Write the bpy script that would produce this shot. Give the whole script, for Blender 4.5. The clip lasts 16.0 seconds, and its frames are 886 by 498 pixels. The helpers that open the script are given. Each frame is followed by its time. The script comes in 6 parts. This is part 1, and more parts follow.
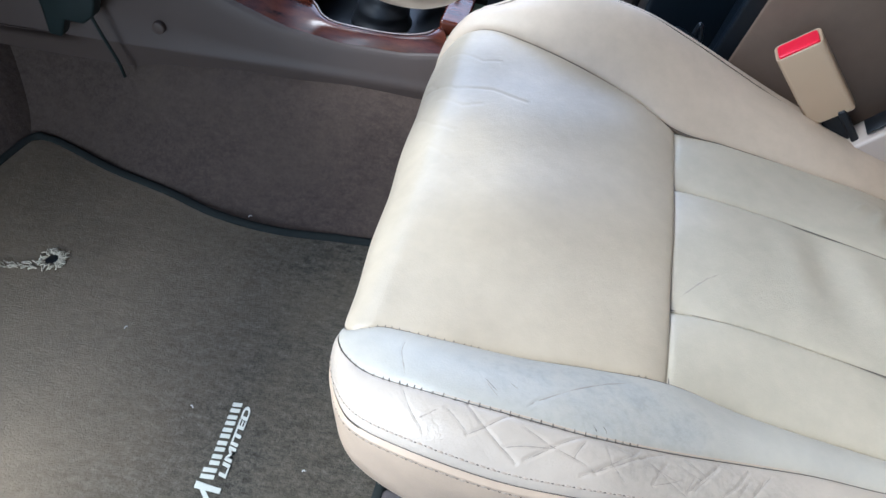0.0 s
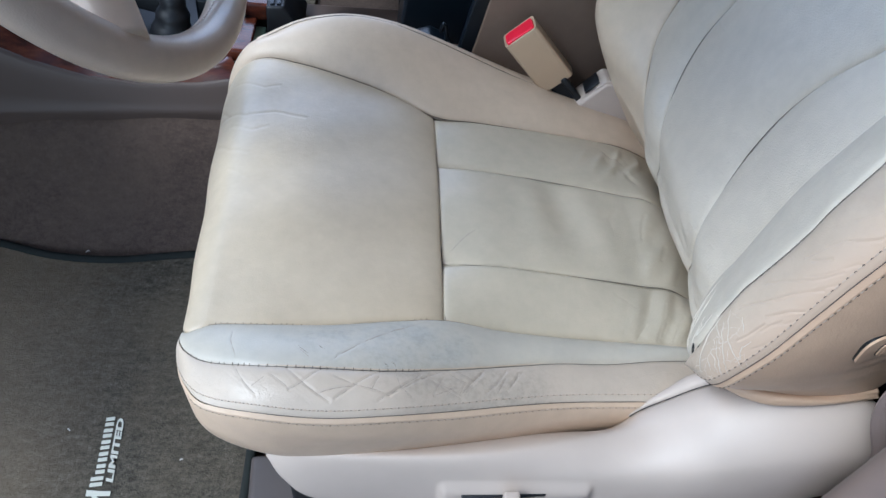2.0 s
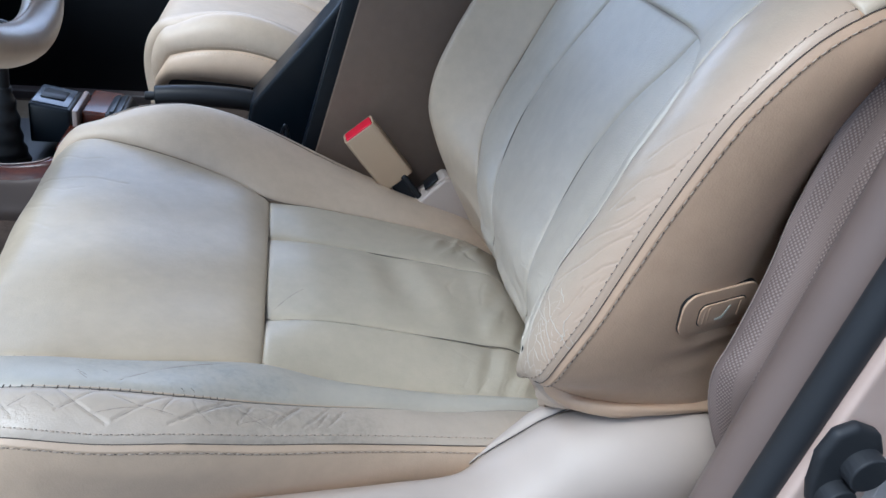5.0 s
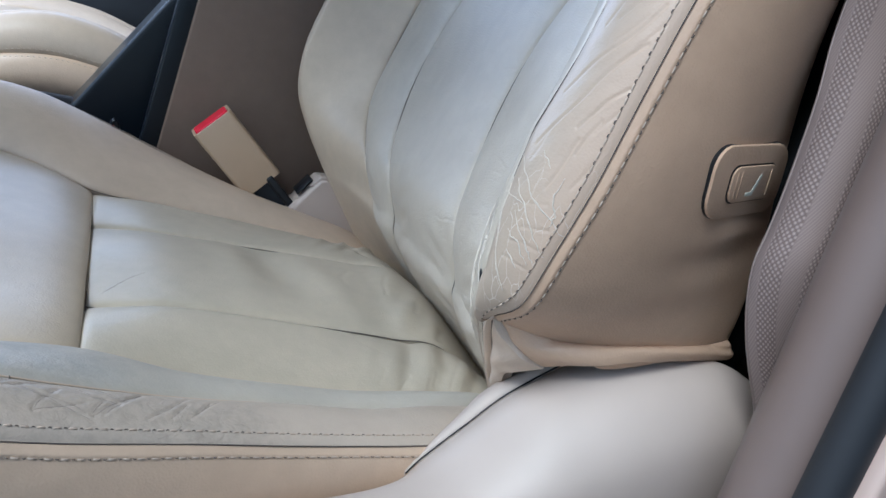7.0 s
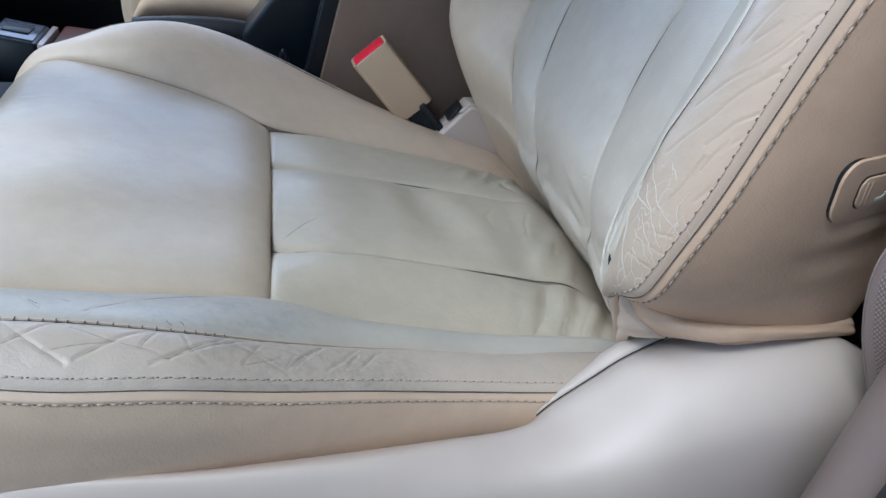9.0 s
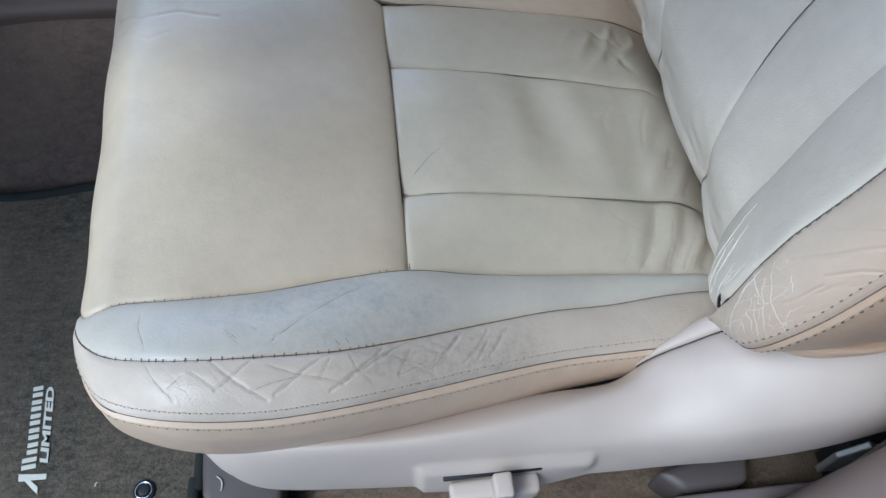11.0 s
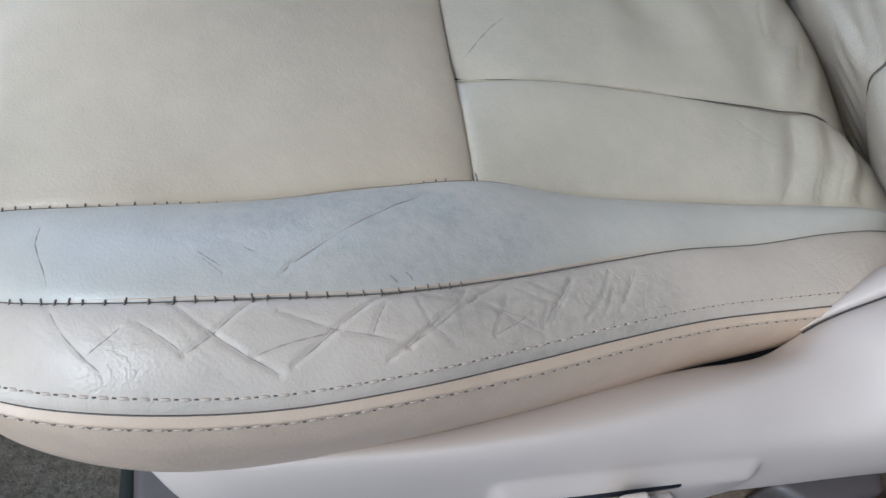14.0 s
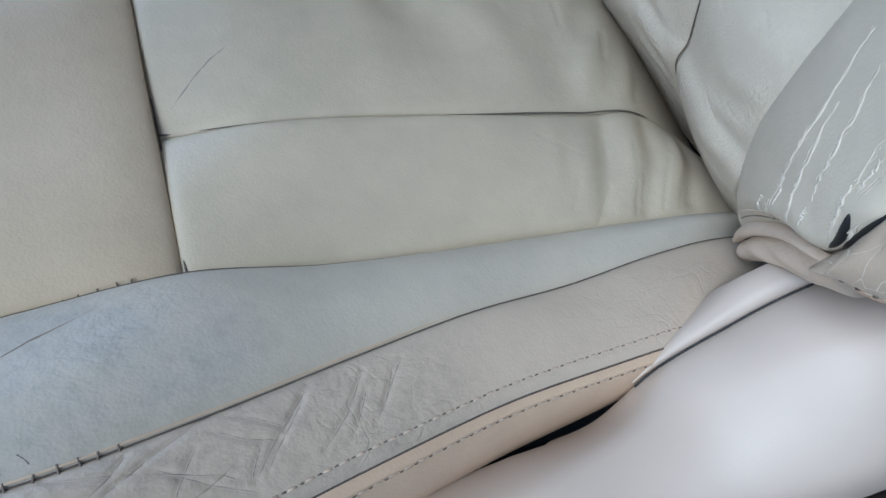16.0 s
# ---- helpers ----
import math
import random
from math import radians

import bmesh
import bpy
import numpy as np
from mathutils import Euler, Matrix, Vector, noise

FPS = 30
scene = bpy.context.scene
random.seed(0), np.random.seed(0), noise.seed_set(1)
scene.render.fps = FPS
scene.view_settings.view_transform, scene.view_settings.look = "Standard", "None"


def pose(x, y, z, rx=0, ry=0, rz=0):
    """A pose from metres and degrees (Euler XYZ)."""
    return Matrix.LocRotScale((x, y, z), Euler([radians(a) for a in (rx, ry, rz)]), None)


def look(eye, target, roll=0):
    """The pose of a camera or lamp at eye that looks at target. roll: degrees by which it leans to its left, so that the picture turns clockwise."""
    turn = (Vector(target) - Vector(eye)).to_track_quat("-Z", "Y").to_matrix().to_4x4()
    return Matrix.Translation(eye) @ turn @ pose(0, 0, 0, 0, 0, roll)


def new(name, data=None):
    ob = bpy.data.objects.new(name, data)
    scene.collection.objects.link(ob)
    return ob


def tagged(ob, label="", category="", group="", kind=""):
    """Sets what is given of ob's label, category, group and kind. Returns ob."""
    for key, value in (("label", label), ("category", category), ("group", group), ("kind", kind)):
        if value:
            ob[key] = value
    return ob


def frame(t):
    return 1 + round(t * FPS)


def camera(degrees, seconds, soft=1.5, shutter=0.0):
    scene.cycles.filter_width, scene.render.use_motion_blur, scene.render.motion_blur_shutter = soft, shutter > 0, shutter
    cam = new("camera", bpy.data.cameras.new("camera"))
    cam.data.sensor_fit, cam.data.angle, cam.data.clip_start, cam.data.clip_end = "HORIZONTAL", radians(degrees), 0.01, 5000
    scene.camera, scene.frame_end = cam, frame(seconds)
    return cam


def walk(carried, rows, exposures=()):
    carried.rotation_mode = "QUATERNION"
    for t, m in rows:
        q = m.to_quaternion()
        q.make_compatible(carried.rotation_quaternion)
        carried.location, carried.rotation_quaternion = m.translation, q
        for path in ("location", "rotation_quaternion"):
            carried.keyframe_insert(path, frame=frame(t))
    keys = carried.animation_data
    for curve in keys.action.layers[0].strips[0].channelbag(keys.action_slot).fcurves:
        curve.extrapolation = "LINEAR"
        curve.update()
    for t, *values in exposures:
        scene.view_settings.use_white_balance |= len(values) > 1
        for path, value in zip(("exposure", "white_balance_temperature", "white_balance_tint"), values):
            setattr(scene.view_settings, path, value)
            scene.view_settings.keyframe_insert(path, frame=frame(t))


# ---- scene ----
cam = camera(60.89, 16.0)
PATH = [
    (0.0, -0.1049, -0.4591, 0.6603, 43.252, -2.352, 12.782),
    (0.5, -0.0700, -0.4566, 0.6796, 42.395, -2.225, 6.899),
    (1.0, -0.0517, -0.4593, 0.7015, 41.603, -2.103, 2.630),
    (1.5, -0.0436, -0.4831, 0.7364, 41.255, -2.407, -0.767),
    (2.0, -0.0420, -0.5448, 0.7768, 41.770, -2.388, -2.407),
    (2.5, -0.0106, -0.5689, 0.8070, 42.940, -3.113, -3.220),
    (3.0, 0.0371, -0.5878, 0.8128, 45.155, -4.024, -3.673),
    (3.5, 0.0541, -0.6209, 0.7799, 47.662, -4.604, -3.247),
    (4.0, 0.0301, -0.6617, 0.7426, 51.751, -4.865, -4.646),
    (6.5, 0.0078, -0.5470, 0.4643, 68.735, -8.982, -19.896),
    (7.0, 0.0150, -0.5337, 0.4393, 70.679, -8.511, -22.158),
    (7.5, 0.0057, -0.5222, 0.4285, 71.185, -8.272, -22.761),
    (8.0, 0.0035, -0.5167, 0.4270, 69.659, -7.605, -21.091),
    (8.5, -0.0017, -0.5338, 0.4590, 65.145, -6.575, -16.674),
    (9.0, 0.0041, -0.5498, 0.5153, 59.206, -5.228, -11.339),
    (11.5, -0.0286, -0.3943, 0.7320, 27.438, -1.143, -6.325),
    (12.0, -0.0453, -0.3826, 0.7402, 25.284, -1.939, -6.362),
    (12.5, -0.0648, -0.3598, 0.6985, 23.835, -2.966, -6.348),
    (13.0, -0.0828, -0.3530, 0.6080, 25.394, -5.245, -6.705),
    (13.5, -0.0904, -0.3577, 0.5585, 29.015, -6.304, -7.486),
    (14.0, -0.0836, -0.3505, 0.5119, 32.099, -6.671, -8.965),
    (14.5, -0.0740, -0.3438, 0.4797, 34.314, -6.641, -12.100),
    (15.0, -0.0443, -0.3309, 0.4667, 34.599, -6.421, -15.298),
    (15.5, -0.0235, -0.3182, 0.4662, 34.629, -6.584, -18.026),
    (16.0, 0.0127, -0.2996, 0.4685, 33.612, -6.745, -19.703),
]
EXPOSURES = [(0.0, 1.46, 5360, 4), (0.5, 1.26, 5350, 4), (1.5, 1.10, 5360, 4), (4.0, 0.97, 5350, 4), (8.0, 0.88, 5320, 3), (12.0, 0.92, 5230, 3), (14.0, 0.85, 5320, 4), (16.0, 0.81, 5170, 1)]
walk(cam, [(t, pose(x, y, z, rx, ry, rz)) for t, x, y, z, rx, ry, rz in PATH],
     [(t, stops, kelvin, tint) for t, stops, kelvin, tint in EXPOSURES])

# ---- light ----
world = bpy.data.worlds.new("world")
scene.world = world
world.use_nodes = True
SUN_ELEVATION, SUN_TURN = 54.0, 241.0
wn = world.node_tree
sky = wn.nodes.new("ShaderNodeTexSky")
sky.sky_type, sky.sun_disc = "NISHITA", False
sky.sun_elevation, sky.sun_rotation = radians(SUN_ELEVATION), radians(SUN_TURN)
sky.air_density, sky.dust_density = 1.0, 2.0
wn.links.new(sky.outputs["Color"], wn.nodes["Background"].inputs["Color"])
wn.nodes["Background"].inputs["Strength"].default_value = 0.095
sun = new("sun", bpy.data.lights.new("sun", "SUN"))
sun.data.energy, sun.data.angle, sun.data.color = 1.36, radians(22), (1.0, 0.97, 0.93)
sun.matrix_world = look((-2.6, -1.45, 4.1), (0, 0.0, 0.2))
# daylight through the windscreen's opening
screen = new("windscreen_daylight", bpy.data.lights.new("windscreen_daylight", "AREA"))
screen.data.shape, screen.data.size, screen.data.size_y = "RECTANGLE", 1.25, 0.55
screen.data.energy, screen.data.color = 1.5, (0.74, 0.86, 1.0)
screen.matrix_world = look((-0.72, 0.37, 0.82), (0.1, 0.37, 0.1))
# daylight through the passenger's window
side_window = new("side_window_daylight", bpy.data.lights.new("side_window_daylight", "AREA"))
side_window.data.shape, side_window.data.size, side_window.data.size_y = "RECTANGLE", 1.1, 0.36
side_window.data.energy, side_window.data.color = 2.6, (0.74, 0.79, 1.0)
side_window.matrix_world = look((-0.25, 1.06, 0.77), (-0.1, 0.0, 0.35))
# added fill lamp low in the door opening, brightening the footwell mat
opening = new("door_fill", bpy.data.lights.new("door_fill", "AREA"))
opening.data.shape, opening.data.size, opening.data.size_y = "RECTANGLE", 0.30, 0.30
opening.data.energy, opening.data.color = 0.85, (0.92, 0.96, 1.0)
opening.matrix_world = look((-0.72, -0.47, 0.21), (-0.64, 0.10, 0.0))


# ---- materials ----
def material(name, rough=0.5, metal=0.0, spec=0.5):
    m = bpy.data.materials.new(name)
    m.use_nodes = True
    b = m.node_tree.nodes["Principled BSDF"]
    b.inputs["Roughness"].default_value = rough
    b.inputs["Metallic"].default_value = metal
    b.inputs["Specular IOR Level"].default_value = spec
    return m, m.node_tree, b


def coords(nt, scale=(1, 1, 1)):
    tc, mp = nt.nodes.new("ShaderNodeTexCoord"), nt.nodes.new("ShaderNodeMapping")
    mp.inputs["Scale"].default_value = scale
    nt.links.new(tc.outputs["Object"], mp.inputs["Vector"])
    return mp.outputs["Vector"]


def noise_tex(nt, vec, scale, detail=4.0, rough=0.55):
    n = nt.nodes.new("ShaderNodeTexNoise")
    n.inputs["Scale"].default_value, n.inputs["Detail"].default_value, n.inputs["Roughness"].default_value = scale, detail, rough
    nt.links.new(vec, n.inputs["Vector"])
    return n.outputs["Fac"]


def ramp(nt, fac, stops):
    r = nt.nodes.new("ShaderNodeValToRGB")
    while len(r.color_ramp.elements) < len(stops):
        r.color_ramp.elements.new(0.5)
    for e, (p, c) in zip(r.color_ramp.elements, stops):
        e.position, e.color = p, (*c, 1) if len(c) == 3 else c
    nt.links.new(fac, r.inputs["Fac"])
    return r.outputs["Color"]


def mix(nt, fac, a, b, kind="MIX"):
    m = nt.nodes.new("ShaderNodeMix")
    m.data_type, m.blend_type = "RGBA", kind
    for key, v in ((0, fac), (6, a), (7, b)):
        if hasattr(v, "links"):
            nt.links.new(v, m.inputs[key])
        else:
            m.inputs[key].default_value = v if key == 0 else (*v, 1)
    return m.outputs[2]


def bump(nt, b, height, strength, distance, before=None):
    n = nt.nodes.new("ShaderNodeBump")
    n.inputs["Strength"].default_value, n.inputs["Distance"].default_value = strength, distance
    nt.links.new(height, n.inputs["Height"])
    if before is not None:
        nt.links.new(before, n.inputs["Normal"])
    nt.links.new(n.outputs["Normal"], b.inputs["Normal"])
    return n.outputs["Normal"]


def leather(name, colour, dirt, dirt_amount=0.5, rough=0.42, grain=0.22, craze=0.0, patch=None, wrinkle=0.0):
    """Grained hide: clean colour, worn and soiled in patches, with a fine pebble."""
    m, nt, b = material(name, rough)
    v = coords(nt)
    big = ramp(nt, noise_tex(nt, v, 9, 5, 0.6), [(0.28, (0, 0, 0)), (0.92, (min(1.0, dirt_amount * 1.5),) * 3)])
    fine = ramp(nt, noise_tex(nt, v, 60, 4, 0.6), [(0.1, (0.88, 0.88, 0.88)), (0.9, (1.08, 1.08, 1.08))])
    if patch is not None:
        # smudges rubbed into one stretch of the hide, thickest in its middle
        sep = nt.nodes.new("ShaderNodeSeparateXYZ")
        nt.links.new(v, sep.inputs[0])
        far = []
        for axis, mid, reach in (("X", patch[0], patch[2]), ("Y", patch[1], patch[3])):
            d = nt.nodes.new("ShaderNodeMath")
            d.operation = "MULTIPLY_ADD"
            d.inputs[1].default_value, d.inputs[2].default_value = 1 / reach, -mid / reach
            nt.links.new(sep.outputs[axis], d.inputs[0])
            q = nt.nodes.new("ShaderNodeMath")
            q.operation = "MULTIPLY"
            nt.links.new(d.outputs[0], q.inputs[0])
            nt.links.new(d.outputs[0], q.inputs[1])
            far.append(q.outputs[0])
        total = nt.nodes.new("ShaderNodeMath")
        total.operation = "ADD"
        nt.links.new(far[0], total.inputs[0])
        nt.links.new(far[1], total.inputs[1])
        spot = ramp(nt, total.outputs[0], [(0.1, (1, 1, 1)), (1.0, (0, 0, 0))])
        smudge = ramp(nt, noise_tex(nt, v, 22, 6, 0.65), [(0.30, (0.15, 0.15, 0.15)), (0.65, (0.95, 0.95, 0.95))])
        big = mix(nt, 1.0, big, mix(nt, 1.0, spot, smudge, "MULTIPLY"), "LIGHTEN")
        specks = ramp(nt, noise_tex(nt, v, 170, 5, 0.7), [(0.36, (0.78, 0.785, 0.78)), (0.56, (1.03, 1.03, 1.03))])
        fine = mix(nt, mix(nt, 1.0, spot, smudge, "MULTIPLY"), fine, specks)
    base = mix(nt, big, colour, dirt)
    nt.links.new(mix(nt, 1.0, base, fine, "MULTIPLY"), b.inputs["Base Color"])
    r = ramp(nt, noise_tex(nt, v, 25, 4), [(0.08, (max(rough - 0.05, 0.29),) * 3), (0.92, (rough + 0.15,) * 3)])
    nt.links.new(r, b.inputs["Roughness"])
    vo = nt.nodes.new("ShaderNodeTexVoronoi")
    vo.inputs["Scale"].default_value = 800
    nt.links.new(v, vo.inputs["Vector"])
    n1 = bump(nt, b, vo.outputs["Distance"], grain, 0.0004)
    n2 = bump(nt, b, noise_tex(nt, v, 130, 5, 0.65), 0.22, 0.0012, n1)
    if wrinkle:
        # irregular fine creases of old hide, gathered in patches
        for scale, depth in ((55, 0.0009), (120, 0.0005)):
            wn_ = nt.nodes.new("ShaderNodeTexNoise")
            wn_.inputs["Scale"].default_value, wn_.inputs["Detail"].default_value, wn_.inputs["Distortion"].default_value = scale, 2, 1.4
            nt.links.new(v, wn_.inputs["Vector"])
            fold = ramp(nt, wn_.outputs["Fac"], [(0.455, (1, 1, 1)), (0.497, (0, 0, 0)), (0.503, (0, 0, 0)), (0.545, (1, 1, 1))])
            where = ramp(nt, noise_tex(nt, v, scale * 0.35, 3), [(0.46, (1, 1, 1)), (0.66, (0, 0, 0))])
            n2 = bump(nt, b, mix(nt, 1.0, fold, where, "LIGHTEN"), wrinkle, depth, n2)
    if craze:
        # a net of fine cracks where the coat is dry
        cr = nt.nodes.new("ShaderNodeTexVoronoi")
        cr.feature = "DISTANCE_TO_EDGE"
        cr.inputs["Scale"].default_value = 430
        wob = nt.nodes.new("ShaderNodeVectorMath")
        wob.operation = "MULTIPLY_ADD"
        wob.inputs[1].default_value = (0.010, 0.010, 0.010)
        nz = nt.nodes.new("ShaderNodeTexNoise")
        nz.inputs["Scale"].default_value = 70
        nt.links.new(v, nz.inputs["Vector"])
        nt.links.new(nz.outputs["Color"], wob.inputs[0])
        nt.links.new(v, wob.inputs[2])
        nt.links.new(wob.outputs[0], cr.inputs["Vector"])
        line = ramp(nt, cr.outputs["Distance"], [(0.0, (0, 0, 0)), (0.06, (1, 1, 1))])
        patch = ramp(nt, noise_tex(nt, v, 30, 4), [(0.42, (1, 1, 1)), (0.62, (0, 0, 0))])
        worn = mix(nt, 1.0, line, patch, "LIGHTEN")
        bump(nt, b, worn, craze, 0.0005, n2)
        old = b.inputs["Base Color"].links[0].from_socket
        shade = ramp(nt, worn, [(0.0, (0.80, 0.79, 0.78)), (1.0, (1, 1, 1))])
        nt.links.new(mix(nt, craze, old, mix(nt, 1.0, old, shade, "MULTIPLY")), b.inputs["Base Color"])
    return m


def plastic(name, colour, rough=0.45, grain=0.15, vary=0.05, spec=0.5):
    m, nt, b = material(name, rough, spec=spec)
    v = coords(nt)
    c = ramp(nt, noise_tex(nt, v, 14, 4), [(0.3, tuple(x * (1 - vary) for x in colour)), (0.7, tuple(x * (1 + vary) for x in colour))])
    nt.links.new(c, b.inputs["Base Color"])
    bump(nt, b, noise_tex(nt, v, 1400, 2), grain, 0.0003)
    return m


def carpet(name, colour, dirt, pile=0.002, dust_light=None, harsh=1.0):
    m, nt, b = material(name, 0.95, spec=0.1)
    v = coords(nt)
    streak = coords(nt, (0.62, 1.25, 1))
    speck = ramp(nt, noise_tex(nt, v, 230, 5, 0.8), [(0.3, tuple(x * (1 - 0.6 * harsh) for x in colour)), (0.72, tuple(x * (1 + 0.65 * harsh) for x in colour))])
    tuft = ramp(nt, noise_tex(nt, streak, 95, 4, 0.7), [(0.3, (1 - 0.45 * harsh,) * 3), (0.7, (1 + 0.4 * harsh,) * 3)])
    speck = mix(nt, 1.0, speck, tuft, "MULTIPLY")
    soil = ramp(nt, noise_tex(nt, v, 7, 5, 0.6), [(0.42, (0, 0, 0)), (0.68, (0.55,) * 3)])
    worn = mix(nt, soil, speck, dirt)
    if dust_light is not None:
        # front of the mat lightens: trodden dust, and light put into its colour
        sep = nt.nodes.new("ShaderNodeSeparateXYZ")
        nt.links.new(v, sep.inputs[0])
        near = nt.nodes.new("ShaderNodeMapRange")
        near.inputs["From Min"].default_value, near.inputs["From Max"].default_value = -0.36, -0.55
        nt.links.new(sep.outputs["X"], near.inputs["Value"])
        cloud = ramp(nt, noise_tex(nt, v, 11, 6, 0.6), [(0.15, (0.55, 0.55, 0.55)), (0.85, (1, 1, 1))])
        worn = mix(nt, mix(nt, 1.0, near.outputs["Result"], cloud, "MULTIPLY"), worn, mix(nt, 0.45, dust_light, speck))
    nt.links.new(worn, b.inputs["Base Color"])
    n1 = bump(nt, b, noise_tex(nt, v, 480, 3, 0.7), 0.55, pile)
    bump(nt, b, noise_tex(nt, v, 60, 3), 0.4, 0.003, n1)
    return m


TAN = leather("tan_leather", (0.55, 0.435, 0.32), (0.47, 0.385, 0.29), 0.5, 0.38)
THIGH = leather("thigh_leather", (0.535, 0.445, 0.325), (0.43, 0.352, 0.25), 0.9, 0.30, craze=0.06)
INSERT = leather("insert_leather", (0.49, 0.422, 0.315), (0.36, 0.32, 0.245), 0.9, 0.30, craze=0.08)
GREY = leather("soiled_leather", (0.49, 0.44, 0.355), (0.345, 0.338, 0.31), 0.5, 0.32, craze=0.05, wrinkle=0.10, patch=(-0.055, -0.185, 0.10, 0.05))
STRIP = leather("creased_leather", (0.53, 0.44, 0.345), (0.39, 0.335, 0.27), 0.5, 0.32, craze=0.05, wrinkle=0.20, patch=(0.02, -0.215, 0.11, 0.05))
SKIRT = leather("skirt_vinyl", (0.56, 0.42, 0.295), (0.49, 0.365, 0.255), 0.4, 0.33)
SIDE = leather("side_vinyl", (0.54, 0.375, 0.252), (0.47, 0.32, 0.21), 0.4, 0.38, grain=0.36)
BACK = leather("backrest_leather", (0.56, 0.495, 0.40), (0.47, 0.415, 0.335), 0.7, 0.28, craze=0.1, grain=0.55, wrinkle=0.07)
BACK_TAN = leather("backrest_tan_leather", (0.56, 0.46, 0.34), (0.48, 0.395, 0.29), 0.5, 0.33)
SUEDE = leather("flap_suede", (0.585, 0.475, 0.37), (0.52, 0.415, 0.32), 0.5, 0.75, grain=0.5)
SHIELD = plastic("beige_plastic", (0.46, 0.385, 0.325), 0.50)
TRIM = plastic("taupe_plastic", (0.21, 0.155, 0.125), 0.5)
PILLAR = plastic("pillar_plastic", (0.19, 0.143, 0.125), 0.45)
BLACK = plastic("black_plastic", (0.010, 0.011, 0.013), 0.42, spec=0.3)
RUBBER = plastic("black_rubber", (0.02, 0.022, 0.026), 0.6)
NAVY = plastic("dark_plastic", (0.005, 0.008, 0.012), 0.3, spec=0.3)
MAT = carpet("mat_carpet", (0.092, 0.080, 0.061), (0.125, 0.100, 0.068), dust_light=(0.40, 0.30, 0.195))
CARPET = carpet("floor_carpet", (0.078, 0.057, 0.046), (0.10, 0.074, 0.056), harsh=0.45)
SILL_CARPET = carpet("soiled_carpet", (0.12, 0.088, 0.064), (0.17, 0.125, 0.085), harsh=0.8)
THREAD = plastic("thread", (0.47, 0.375, 0.29), 0.6)
# dark of the seams: grime with the seams' shade put into the colour
SHADE_GRIME = plastic("shade_grime", (0.095, 0.078, 0.066), 0.9)
WORN = plastic("worn_crease", (0.315, 0.268, 0.222), 0.6)
DARK_THREAD = plastic("dark_thread", (0.13, 0.105, 0.085), 0.8)
SILVER = plastic("silver_print", (0.62, 0.60, 0.50), 0.5)
RED = plastic("red_plastic", (0.66, 0.008, 0.035), 0.22)
BUCKLE = plastic("buckle_plastic", (0.41, 0.295, 0.19), 0.35)
PAINT = plastic("body_paint", (0.60, 0.455, 0.385), 0.25, 0.0)
FOOT = plastic("foot_plastic", (0.075, 0.061, 0.056), 0.5)
SILL = plastic("sill_plastic", (0.155, 0.125, 0.125), 0.42, 0.3, 0.08)
STEEL, _nt, _b = material("zinc_steel", 0.35, 0.9)
_b.inputs["Base Color"].default_value = (0.72, 0.72, 0.70, 1)
CHROME, _nt, _b = material("bright_steel", 0.15, 1.0)
_b.inputs["Base Color"].default_value = (0.6, 0.62, 0.64, 1)


def wood():
    m, nt, b = material("burl_wood", 0.24, spec=0.3)
    v = coords(nt, (6, 30, 30))
    c = ramp(nt, noise_tex(nt, v, 3, 8, 0.7), [(0.3, (0.012, 0.004, 0.003)), (0.5, (0.06, 0.014, 0.007)), (0.75, (0.13, 0.036, 0.014))])
    nt.links.new(c, b.inputs["Base Color"])
    b.inputs["Coat Weight"].default_value = 0.15
    b.inputs["Coat Roughness"].default_value = 0.06
    return m


WOOD = wood()


